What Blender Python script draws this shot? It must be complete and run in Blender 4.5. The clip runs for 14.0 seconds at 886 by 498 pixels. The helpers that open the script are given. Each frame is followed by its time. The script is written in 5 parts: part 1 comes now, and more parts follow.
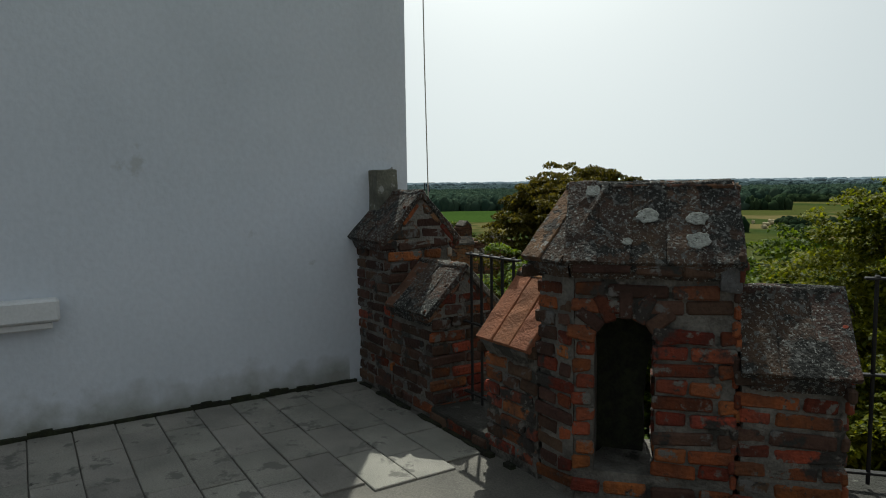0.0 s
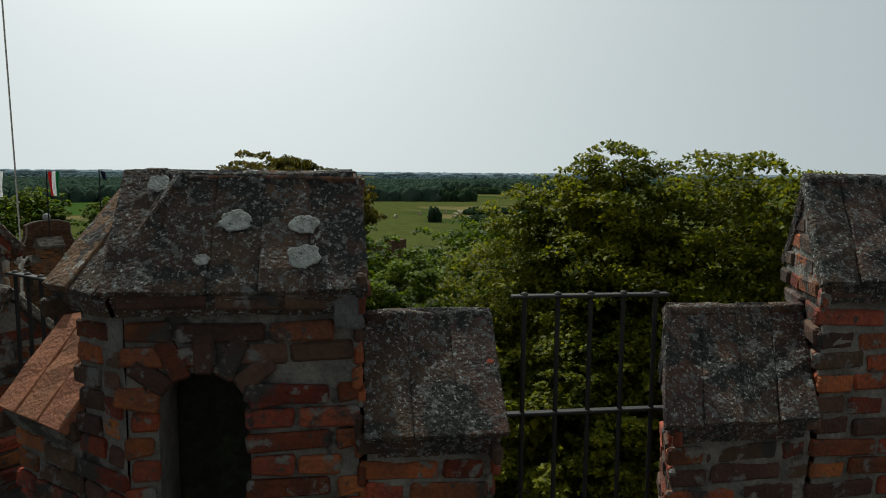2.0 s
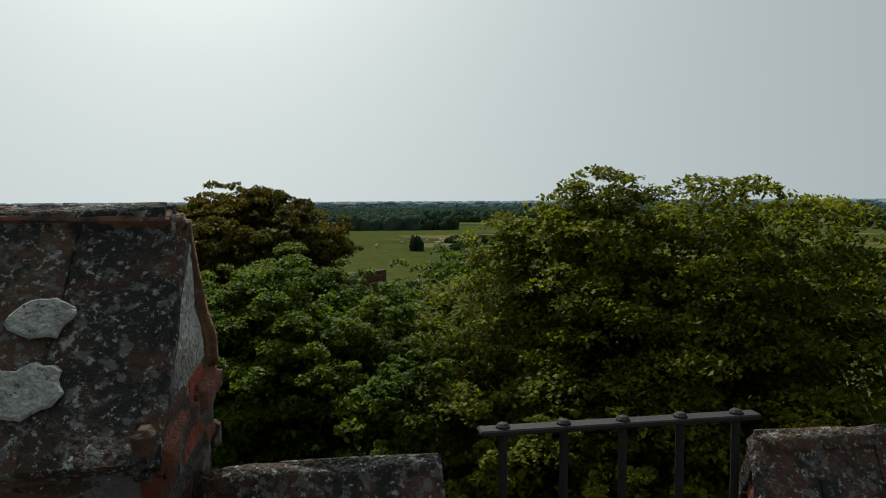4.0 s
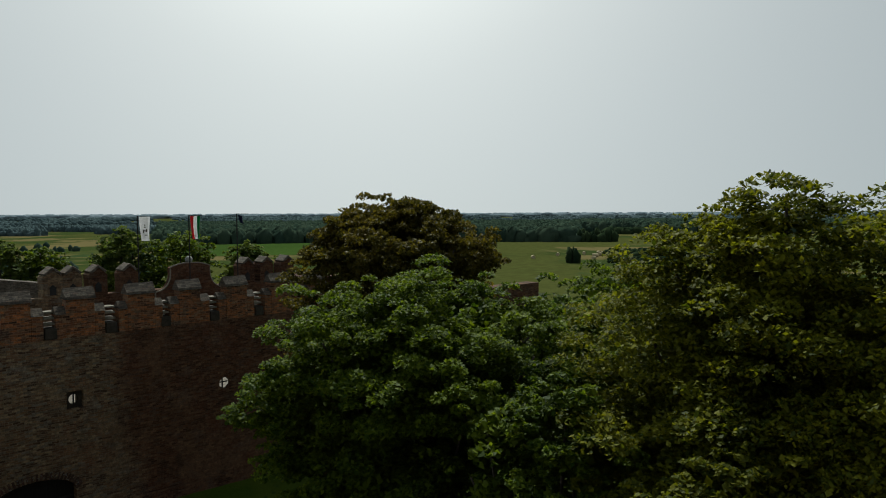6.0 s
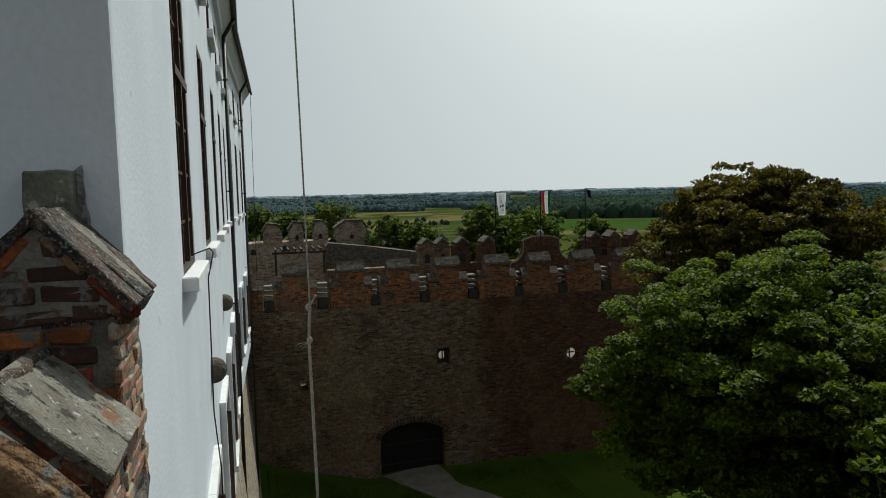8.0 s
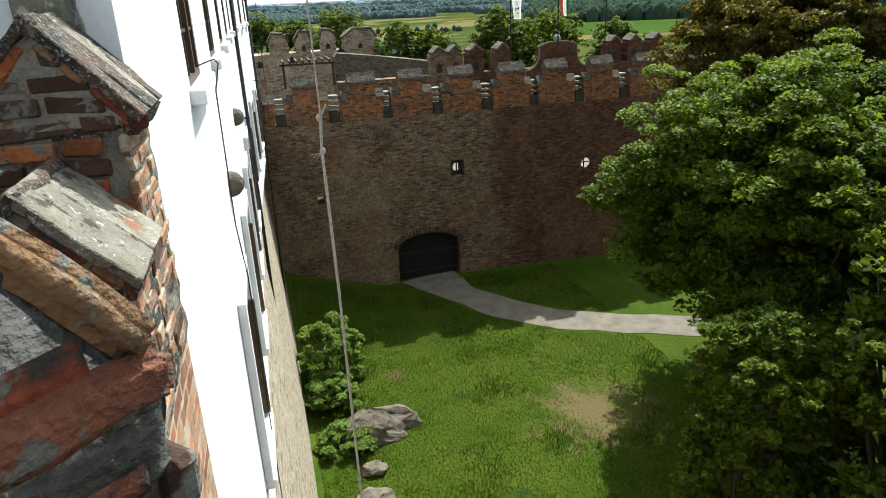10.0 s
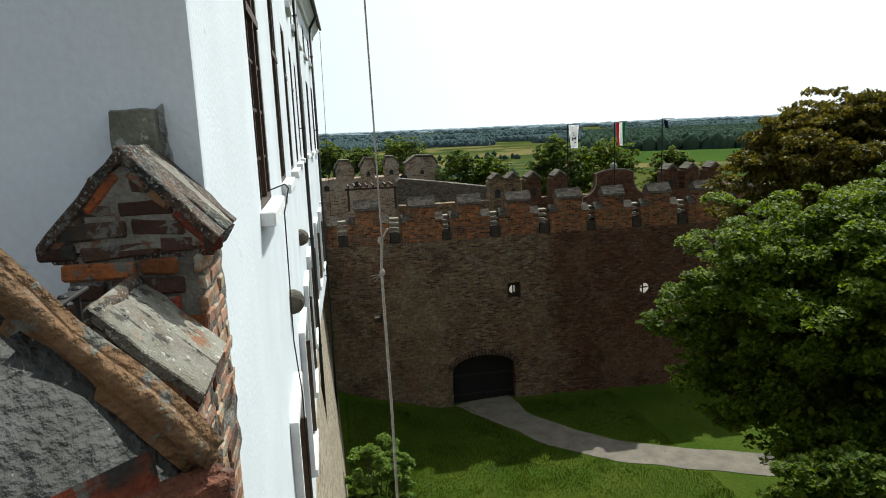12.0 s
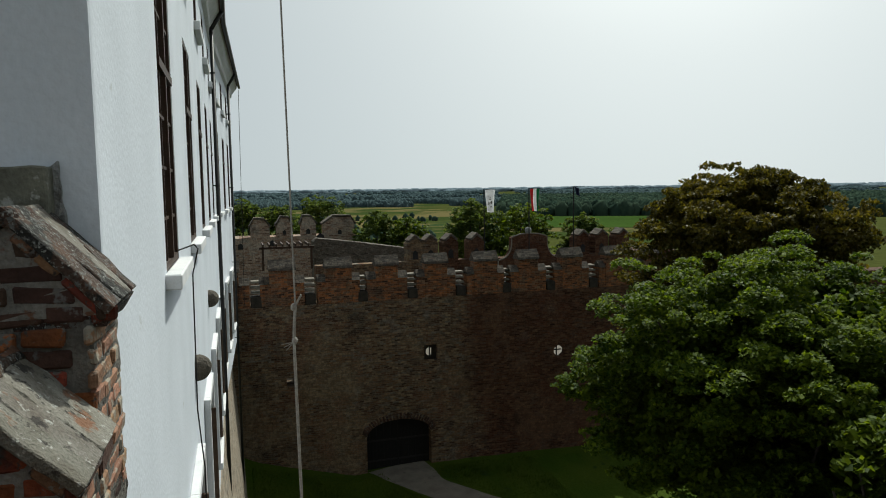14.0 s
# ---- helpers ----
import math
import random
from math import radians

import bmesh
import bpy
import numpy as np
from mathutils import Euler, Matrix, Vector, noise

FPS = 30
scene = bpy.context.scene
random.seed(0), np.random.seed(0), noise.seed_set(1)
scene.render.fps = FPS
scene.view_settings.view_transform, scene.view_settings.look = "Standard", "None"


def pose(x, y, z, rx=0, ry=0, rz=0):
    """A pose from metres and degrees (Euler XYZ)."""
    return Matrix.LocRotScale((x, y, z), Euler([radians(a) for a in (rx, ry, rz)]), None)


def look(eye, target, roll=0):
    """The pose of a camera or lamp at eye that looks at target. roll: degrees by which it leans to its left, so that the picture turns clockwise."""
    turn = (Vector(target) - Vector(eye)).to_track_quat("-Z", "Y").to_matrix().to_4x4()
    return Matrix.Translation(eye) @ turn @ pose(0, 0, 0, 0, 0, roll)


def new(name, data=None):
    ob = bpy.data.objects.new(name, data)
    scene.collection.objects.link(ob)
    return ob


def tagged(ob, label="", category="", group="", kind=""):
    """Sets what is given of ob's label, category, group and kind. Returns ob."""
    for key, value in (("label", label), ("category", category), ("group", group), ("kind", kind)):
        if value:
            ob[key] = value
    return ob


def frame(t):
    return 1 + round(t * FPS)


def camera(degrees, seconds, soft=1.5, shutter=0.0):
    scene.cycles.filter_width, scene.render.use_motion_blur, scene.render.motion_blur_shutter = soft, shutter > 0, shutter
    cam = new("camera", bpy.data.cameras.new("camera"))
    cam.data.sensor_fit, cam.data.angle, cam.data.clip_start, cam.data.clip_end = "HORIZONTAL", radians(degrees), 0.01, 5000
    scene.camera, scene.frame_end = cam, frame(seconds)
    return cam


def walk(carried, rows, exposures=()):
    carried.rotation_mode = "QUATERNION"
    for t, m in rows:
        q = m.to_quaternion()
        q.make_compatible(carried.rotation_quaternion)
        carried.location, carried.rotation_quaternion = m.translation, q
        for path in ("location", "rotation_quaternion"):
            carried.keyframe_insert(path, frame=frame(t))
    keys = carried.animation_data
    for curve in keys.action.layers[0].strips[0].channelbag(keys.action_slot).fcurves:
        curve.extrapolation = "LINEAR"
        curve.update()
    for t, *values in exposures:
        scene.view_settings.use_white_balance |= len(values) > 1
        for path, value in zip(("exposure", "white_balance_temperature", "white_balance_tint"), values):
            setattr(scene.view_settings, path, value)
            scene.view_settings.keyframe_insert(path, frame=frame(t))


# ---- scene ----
cam = camera(65.8, 14.0, soft=1.0)
# seconds, place in metres, yaw to the left from +y, pitch up, lean: degrees
PATH = [
    (0, 4.900, -2.705, 1.553, 58.20, -5.48, -0.78),
    (0.5, 4.798, -2.452, 1.552, 49.70, -6.81, -1.05),
    (0.9, 4.653, -2.314, 1.556, 42.91, -4.73, -0.23),
    (1, 4.611, -2.233, 1.551, 41.38, -5.05, -0.66),
    (1.5, 4.519, -1.950, 1.541, 38.42, -5.12, -0.72),
    (1.8, 4.476, -1.704, 1.540, 34.66, -5.72, 1.25),
    (2, 4.459, -1.631, 1.546, 33.98, -6.31, 0.44),
    (2.2, 4.396, -1.517, 1.541, 33.04, -5.49, 0.80),
    (4.3, 3.877, -0.424, 1.556, 32.79, -3.85, -0.60),
    (4.5, 3.840, -0.320, 1.547, 34.60, -4.20, -0.60),
    (4.6, 3.821, -0.270, 1.542, 35.96, -3.70, -0.57),
    (5, 3.800, -0.030, 1.545, 40.84, -3.57, -0.06),
    (5.5, 3.700, 0.200, 1.550, 42.87, -2.85, 0.25),
    (6, 3.620, 0.380, 1.555, 45.57, -2.95, -0.25),
    (6.5, 3.528, 0.440, 1.560, 59.09, -4.05, -0.81),
    (7, 3.434, 0.535, 1.542, 72.07, -4.73, -0.01),
    (7.5, 3.395, 0.540, 1.537, 73.44, -4.12, -1.29),
    (8, 3.354, 0.544, 1.531, 74.13, -4.67, -1.37),
    (8.5, 3.365, 0.543, 1.531, 75.17, -7.49, -1.50),
    (9, 3.332, 0.545, 1.518, 75.50, -16.38, -1.30),
    (9.2, 3.329, 0.547, 1.515, 75.57, -17.86, -1.73),
    (11.3, 3.337, 0.554, 1.484, 76.03, -21.08, -2.82),
    (11.5, 3.317, 0.549, 1.492, 76.56, -19.34, -2.61),
    (12, 3.370, 0.545, 1.520, 80.25, -9.89, -2.45),
    (12.5, 3.384, 0.543, 1.574, 81.57, -5.06, -1.35),
    (13, 3.383, 0.544, 1.574, 81.11, -4.94, -1.53),
    (13.5, 3.386, 0.546, 1.575, 79.83, -4.91, -1.56),
    (14, 3.283, 0.563, 1.551, 73.14, -5.02, -0.77),
]


def stand(x, y, z, yaw, pitch, roll):
    a, b = radians(yaw), radians(pitch)
    return look((x, y, z), (x - math.sin(a) * math.cos(b), y + math.cos(a) * math.cos(b), z + math.sin(b)), roll)


walk(cam, [(r[0], stand(*r[1:])) for r in PATH], [(0.0, -0.15, 6250, 0), (0.5, -0.25, 6250, 0), (2.0, -0.22, 6250, 0), (5.5, -0.42, 6250, 0), (8.3, -0.38, 6250, 0), (8.6, -0.22, 6250, 0), (9.0, 0.58, 6250, 0), (11.5, 1.35, 6250, 0), (12.0, 0.52, 6250, 0), (12.5, -0.06, 6250, 0), (14.0, -0.2, 6250, 0)])

# ---- light ----
SUN_EL, SUN_DIR = 51.0, (-0.80, 0.60)
world = bpy.data.worlds.new("sky")
scene.world = world
world.use_nodes = True
wn, wl = world.node_tree.nodes, world.node_tree.links
wn.clear()
sky = wn.new("ShaderNodeTexSky")
sky.sky_type = "NISHITA"
sky.sun_disc = False
sky.sun_elevation = radians(SUN_EL)
sky.sun_rotation = math.atan2(SUN_DIR[0], SUN_DIR[1])
sky.altitude, sky.air_density, sky.dust_density, sky.ozone_density = 200, 1.0, 5.0, 1.0
# a hazy day: the low sky is as pale as the air above it
coord, lift, haze = wn.new("ShaderNodeTexCoord"), wn.new("ShaderNodeVectorMath"), wn.new("ShaderNodeMixRGB")
lift.operation = "MULTIPLY_ADD"
lift.inputs[1].default_value, lift.inputs[2].default_value = (1, 1, 0.8), (0, 0, 0.24)
unit = wn.new("ShaderNodeVectorMath")
unit.operation = "NORMALIZE"
wl.new(coord.outputs["Generated"], lift.inputs[0])
wl.new(lift.outputs[0], unit.inputs[0])
wl.new(unit.outputs[0], sky.inputs["Vector"])
pale = wn.new("ShaderNodeHueSaturation")
pale.inputs["Saturation"].default_value = 0.42
wl.new(sky.outputs[0], pale.inputs["Color"])
haze.inputs[0].default_value, haze.inputs[2].default_value = 0.30, (7.9, 8.2, 8.15, 1)
bg = wn.new("ShaderNodeBackground")
bg.inputs["Strength"].default_value = 0.10
wo = wn.new("ShaderNodeOutputWorld")
wl.new(pale.outputs[0], haze.inputs[1])
wl.new(haze.outputs[0], bg.inputs[0])
wl.new(bg.outputs[0], wo.inputs[0])
sun_data = bpy.data.lights.new("sun", "SUN")
sun_data.energy, sun_data.angle, sun_data.color = 4.6, radians(0.6), (1.0, 0.95, 0.87)
sun = new("sun", sun_data)
sun.matrix_world = look((SUN_DIR[0] * 50, SUN_DIR[1] * 50, 50 * math.tan(radians(SUN_EL))), (0, 0, 0))


# ---- materials ----
def mat(name, col, col2=None, rough=0.9, scale=3.0, fine=40.0, bump=0.3, dist=0.01, metal=0.0, vary=0.0, spots=None, detail=6.0, mix=(0.35, 0.65), spec=0.25, grainy=(0.78, 1.2)):
    """Two colours blended by coarse noise, a finer grain, bump; spots: (colour, scale, threshold) for lichen or stain."""
    m = bpy.data.materials.new(name)
    m.use_nodes = True
    n, l = m.node_tree.nodes, m.node_tree.links
    b = n["Principled BSDF"]
    b.inputs["Roughness"].default_value, b.inputs["Metallic"].default_value = rough, metal
    b.inputs["Specular IOR Level"].default_value = spec
    geo = n.new("ShaderNodeNewGeometry")
    big = n.new("ShaderNodeTexNoise")
    big.inputs["Scale"].default_value, big.inputs["Detail"].default_value = scale, detail
    small = n.new("ShaderNodeTexNoise")
    small.inputs["Scale"].default_value, small.inputs["Detail"].default_value = fine, 4.0
    l.new(geo.outputs["Position"], big.inputs["Vector"])
    l.new(geo.outputs["Position"], small.inputs["Vector"])
    ramp = n.new("ShaderNodeValToRGB")
    ramp.color_ramp.elements[0].position, ramp.color_ramp.elements[1].position = mix
    ramp.color_ramp.elements[0].color = (*col, 1)
    ramp.color_ramp.elements[1].color = (*(col2 or [c * 0.75 for c in col]), 1)
    l.new(big.outputs["Fac"], ramp.inputs["Fac"])
    out = ramp.outputs["Color"]
    grain = n.new("ShaderNodeMapRange")
    grain.inputs["From Min"].default_value, grain.inputs["From Max"].default_value = 0.25, 0.75
    grain.inputs["To Min"].default_value, grain.inputs["To Max"].default_value = grainy
    l.new(small.outputs["Fac"], grain.inputs["Value"])
    mul = n.new("ShaderNodeVectorMath")
    mul.operation = "SCALE"
    l.new(out, mul.inputs[0])
    l.new(grain.outputs["Result"], mul.inputs["Scale"])
    out = mul.outputs["Vector"]
    if vary:
        info = n.new("ShaderNodeObjectInfo")
        hue = n.new("ShaderNodeHueSaturation")
        mr = n.new("ShaderNodeMapRange")
        mr.inputs["To Min"].default_value, mr.inputs["To Max"].default_value = 1 - vary, 1 + vary
        l.new(info.outputs["Random"], mr.inputs["Value"])
        l.new(mr.outputs["Result"], hue.inputs["Value"])
        mh = n.new("ShaderNodeMapRange")
        mh.inputs["From Min"].default_value, mh.inputs["From Max"].default_value = 0.0, 1.0
        mh.inputs["To Min"].default_value, mh.inputs["To Max"].default_value = 0.485, 0.515
        frac = n.new("ShaderNodeMath")
        frac.operation = "FRACT"
        times = n.new("ShaderNodeMath")
        times.operation, times.inputs[1].default_value = "MULTIPLY", 7.31
        l.new(info.outputs["Random"], times.inputs[0])
        l.new(times.outputs[0], frac.inputs[0])
        l.new(frac.outputs[0], mh.inputs["Value"])
        l.new(mh.outputs["Result"], hue.inputs["Hue"])
        l.new(out, hue.inputs["Color"])
        out = hue.outputs["Color"]
    for k, (sc, ss, th) in enumerate(spots or ()):
        sp = n.new("ShaderNodeTexNoise")
        sp.inputs["Scale"].default_value, sp.inputs["Detail"].default_value = ss, 5.0
        sp.inputs["Roughness"].default_value = 0.65
        off = n.new("ShaderNodeVectorMath")
        off.operation, off.inputs[1].default_value = "ADD", (3.7 * k + 1, 9.1, 2.2 * k)
        l.new(geo.outputs["Position"], off.inputs[0])
        l.new(off.outputs[0], sp.inputs["Vector"])
        sr = n.new("ShaderNodeMapRange")
        sr.inputs["From Min"].default_value, sr.inputs["From Max"].default_value = th, th + 0.05
        l.new(sp.outputs["Fac"], sr.inputs["Value"])
        mx = n.new("ShaderNodeMixRGB")
        l.new(sr.outputs["Result"], mx.inputs[0])
        l.new(out, mx.inputs[1])
        mx.inputs[2].default_value = (*sc, 1)
        out = mx.outputs[0]
    l.new(out, b.inputs["Base Color"])
    if bump:
        add = n.new("ShaderNodeMath")
        l.new(big.outputs["Fac"], add.inputs[0])
        l.new(small.outputs["Fac"], add.inputs[1])
        bp = n.new("ShaderNodeBump")
        bp.inputs["Strength"].default_value, bp.inputs["Distance"].default_value = bump, dist
        l.new(add.outputs[0], bp.inputs["Height"])
        l.new(bp.outputs[0], b.inputs["Normal"])
    return m


def brick_mat(name, cols, mortar, bw, bh, axis, mort=0.012, bump=0.6, patches=(), turn=None):
    """Courses too far off to build one by one, each brick with a colour of its own out of cols.
    axis: the wall's horizontal, 0 for x or 1 for y; patches: (colour, scale, threshold, strength);
    turn: (place along the wall, colour factor) from which the colour is multiplied by the factor."""
    m = bpy.data.materials.new(name)
    m.use_nodes = True
    n, l = m.node_tree.nodes, m.node_tree.links
    b = n["Principled BSDF"]
    b.inputs["Roughness"].default_value, b.inputs["Specular IOR Level"].default_value = 0.95, 0.2
    geo = n.new("ShaderNodeNewGeometry")
    sep, com = n.new("ShaderNodeSeparateXYZ"), n.new("ShaderNodeCombineXYZ")
    l.new(geo.outputs["Position"], sep.inputs[0])

    def field(scale, detail, rough=0.6):
        f = n.new("ShaderNodeTexNoise")
        f.inputs["Scale"].default_value, f.inputs["Detail"].default_value, f.inputs["Roughness"].default_value = scale, detail, rough
        l.new(geo.outputs["Position"], f.inputs["Vector"])
        return f.outputs["Fac"]

    ma = n.new("ShaderNodeMath")
    ma.operation, ma.inputs[1].default_value = "MULTIPLY_ADD", 0.30
    l.new(field(0.9, 5.0), ma.inputs[0])
    l.new(sep.outputs[2], ma.inputs[2])
    l.new(sep.outputs[axis], com.inputs[0])
    l.new(ma.outputs[0], com.inputs[1])
    br = n.new("ShaderNodeTexBrick")
    br.inputs["Scale"].default_value, br.inputs["Mortar Size"].default_value = 1.0, mort
    br.inputs["Brick Width"].default_value, br.inputs["Row Height"].default_value = bw, bh
    br.inputs["Color1"].default_value, br.inputs["Color2"].default_value = (0, 0, 0, 1), (1, 1, 1, 1)
    br.inputs["Mortar"].default_value = (0.5, 0.5, 0.5, 1)
    l.new(com.outputs[0], br.inputs["Vector"])
    ramp = n.new("ShaderNodeValToRGB")
    while len(ramp.color_ramp.elements) < len(cols):
        ramp.color_ramp.elements.new(0.5)
    for k, c in enumerate(cols):
        ramp.color_ramp.elements[k].position = k / (len(cols) - 1)
        ramp.color_ramp.elements[k].color = (*c, 1)
    l.new(br.outputs["Color"], ramp.inputs["Fac"])
    out = ramp.outputs["Color"]
    for colour, scale, th, strength in patches:
        pr, pm = n.new("ShaderNodeMapRange"), n.new("ShaderNodeMixRGB")
        pr.inputs["From Min"].default_value, pr.inputs["From Max"].default_value = th - 0.03, th + 0.09
        pr.inputs["To Max"].default_value = strength
        l.new(field(scale, 9.0, 0.68), pr.inputs["Value"])
        l.new(pr.outputs["Result"], pm.inputs[0])
        l.new(out, pm.inputs[1])
        pm.inputs[2].default_value = (*colour, 1)
        out = pm.outputs[0]
    mm = n.new("ShaderNodeMixRGB")
    mm.inputs[2].default_value = (*mortar, 1)
    mf = n.new("ShaderNodeMath")
    mf.operation, mf.inputs[1].default_value = "MULTIPLY", 0.7
    l.new(br.outputs["Fac"], mf.inputs[0])
    l.new(mf.outputs[0], mm.inputs[0])
    l.new(out, mm.inputs[1])
    out = mm.outputs[0]
    gr = n.new("ShaderNodeMapRange")
    gr.inputs["From Min"].default_value, gr.inputs["From Max"].default_value = 0.3, 0.7
    gr.inputs["To Min"].default_value, gr.inputs["To Max"].default_value = 0.30, 1.75
    l.new(field(7.0, 8.0, 0.8), gr.inputs["Value"])
    mul = n.new("ShaderNodeVectorMath")
    mul.operation = "SCALE"
    l.new(out, mul.inputs[0])
    l.new(gr.outputs["Result"], mul.inputs["Scale"])
    out = mul.outputs["Vector"]
    if turn:
        wav = n.new("ShaderNodeMath")
        wav.operation, wav.inputs[1].default_value = "MULTIPLY_ADD", 5.0
        l.new(field(0.35, 6.0), wav.inputs[0])
        l.new(sep.outputs[axis], wav.inputs[2])
        tr, tm, tv = n.new("ShaderNodeMapRange"), n.new("ShaderNodeMixRGB"), n.new("ShaderNodeVectorMath")
        tr.inputs["From Min"].default_value, tr.inputs["From Max"].default_value = turn[0] + 1.7, turn[0] + 3.3
        l.new(wav.outputs[0], tr.inputs["Value"])
        tv.operation, tv.inputs[1].default_value = "MULTIPLY", turn[1]
        l.new(out, tv.inputs[0])
        l.new(tr.outputs["Result"], tm.inputs[0])
        l.new(out, tm.inputs[1])
        l.new(tv.outputs["Vector"], tm.inputs[2])
        out = tm.outputs[0]
    l.new(out, b.inputs["Base Color"])
    bp = n.new("ShaderNodeBump")
    bp.inputs["Strength"].default_value, bp.inputs["Distance"].default_value = bump, 0.02
    l.new(br.outputs["Fac"], bp.inputs["Height"])
    bp.invert = True
    l.new(bp.outputs[0], b.inputs["Normal"])
    return m


def leaf_mat(name, col, col2, trans=0.4, rough=0.75, spec=0.12):
    m = bpy.data.materials.new(name)
    m.use_nodes = True
    n, l = m.node_tree.nodes, m.node_tree.links
    b = n["Principled BSDF"]
    b.inputs["Roughness"].default_value = rough
    b.inputs["Specular IOR Level"].default_value = spec
    geo = n.new("ShaderNodeNewGeometry")
    noi = n.new("ShaderNodeTexNoise")
    noi.inputs["Scale"].default_value, noi.inputs["Detail"].default_value = 0.5, 3.0
    l.new(geo.outputs["Position"], noi.inputs["Vector"])
    add = n.new("ShaderNodeMath")
    add.operation = "ADD"
    l.new(noi.outputs["Fac"], add.inputs[0])
    sc = n.new("ShaderNodeMath")
    sc.operation, sc.inputs[1].default_value = "MULTIPLY_ADD", 0.7
    sc.inputs[2].default_value = -0.35
    l.new(geo.outputs["Random Per Island"], sc.inputs[0])
    l.new(sc.outputs[0], add.inputs[1])
    ramp = n.new("ShaderNodeValToRGB")
    ramp.color_ramp.elements[0].position, ramp.color_ramp.elements[1].position = 0.2, 0.8
    ramp.color_ramp.elements[0].color, ramp.color_ramp.elements[1].color = (*col, 1), (*col2, 1)
    l.new(add.outputs[0], ramp.inputs["Fac"])
    l.new(ramp.outputs["Color"], b.inputs["Base Color"])
    tr, warm = n.new("ShaderNodeBsdfTranslucent"), n.new("ShaderNodeVectorMath")
    warm.operation, warm.inputs[1].default_value = "MULTIPLY", (1.55, 1.5, 0.7)
    l.new(ramp.outputs["Color"], warm.inputs[0])
    l.new(warm.outputs["Vector"], tr.inputs["Color"])
    mix = n.new("ShaderNodeMixShader")
    mix.inputs[0].default_value = trans
    l.new(b.outputs[0], mix.inputs[1])
    l.new(tr.outputs[0], mix.inputs[2])
    l.new(mix.outputs[0], n["Material Output"].inputs["Surface"])
    return m


def glass_mat():
    m = bpy.data.materials.new("old window glass")
    m.use_nodes = True
    b = m.node_tree.nodes["Principled BSDF"]
    b.inputs["Base Color"].default_value = (0.9, 0.95, 0.95, 1)
    b.inputs["Roughness"].default_value = 0.05
    b.inputs["Transmission Weight"].default_value = 1.0
    b.inputs["IOR"].default_value = 1.45
    return m


DAMP = mat("white plaster stained by damp", (0.625, 0.66, 0.72), (0.565, 0.60, 0.655), rough=0.95, scale=0.9, fine=26, bump=0.3, dist=0.012, grainy=(0.95, 1.04), spots=[((0.47, 0.49, 0.51), 2.2, 0.66)])
PLASTER = mat("white lime plaster", (0.625, 0.66, 0.72), (0.565, 0.60, 0.655), rough=0.95, scale=0.9, fine=26, bump=0.3, dist=0.012, grainy=(0.95, 1.04), spots=[((0.47, 0.49, 0.51), 2.2, 0.66)])
TRIMWHITE = mat("white painted trim", (0.68, 0.68, 0.69), (0.60, 0.61, 0.62), scale=4, fine=60, bump=0.1, grainy=(0.93, 1.06))
MORTAR = mat("grey lime mortar", (0.165, 0.153, 0.136), (0.085, 0.079, 0.070), scale=7, fine=60, bump=0.9, dist=0.015, spots=[((0.045, 0.043, 0.038), 3.1, 0.56), ((0.13, 0.075, 0.05), 12, 0.64)])
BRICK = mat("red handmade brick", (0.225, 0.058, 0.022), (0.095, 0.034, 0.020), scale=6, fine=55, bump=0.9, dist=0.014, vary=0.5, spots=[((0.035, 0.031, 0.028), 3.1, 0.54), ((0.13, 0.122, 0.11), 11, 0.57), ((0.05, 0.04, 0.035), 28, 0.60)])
# Paler brick for the outer faces of the merlons.
BRICKBUFF = mat("pale buff brick", (0.30, 0.175, 0.105), (0.22, 0.12, 0.075), scale=6, fine=55, bump=0.8, dist=0.012, vary=0.3, spots=[((0.26, 0.235, 0.19), 9, 0.52), ((0.10, 0.07, 0.05), 14, 0.62)])
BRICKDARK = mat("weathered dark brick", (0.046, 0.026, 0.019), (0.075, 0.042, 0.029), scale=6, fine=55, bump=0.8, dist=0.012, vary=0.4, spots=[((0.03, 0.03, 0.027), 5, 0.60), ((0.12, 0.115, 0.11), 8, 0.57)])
TILE = mat("lichen grown cap brick", (0.044, 0.031, 0.025), (0.075, 0.044, 0.029), scale=9, fine=80, bump=1.0, dist=0.014, vary=0.2, spots=[((0.022, 0.022, 0.020), 6, 0.49), ((0.10, 0.10, 0.094), 34, 0.54), ((0.24, 0.245, 0.23), 17, 0.65), ((0.24, 0.245, 0.23), 75, 0.58)])
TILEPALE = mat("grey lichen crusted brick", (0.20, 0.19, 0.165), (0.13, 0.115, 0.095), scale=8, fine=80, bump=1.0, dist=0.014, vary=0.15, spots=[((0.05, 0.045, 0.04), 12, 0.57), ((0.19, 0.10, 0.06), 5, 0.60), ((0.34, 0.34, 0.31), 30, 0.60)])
SMEAR = mat("smeared lime mortar", (0.20, 0.19, 0.172), (0.12, 0.113, 0.10), scale=7, fine=60, bump=0.9, dist=0.015, spots=[((0.13, 0.065, 0.04), 9, 0.57), ((0.06, 0.055, 0.05), 5, 0.62)])
TILEBROWN = mat("brown weathered brick", (0.175, 0.090, 0.053), (0.11, 0.06, 0.038), scale=8, fine=70, bump=0.9, dist=0.012, vary=0.2, spots=[((0.04, 0.034, 0.03), 7, 0.54), ((0.15, 0.145, 0.13), 26, 0.57), ((0.30, 0.30, 0.28), 14, 0.64)])
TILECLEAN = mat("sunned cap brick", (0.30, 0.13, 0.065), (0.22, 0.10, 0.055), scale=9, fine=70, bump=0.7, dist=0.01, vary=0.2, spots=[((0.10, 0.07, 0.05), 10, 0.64)])
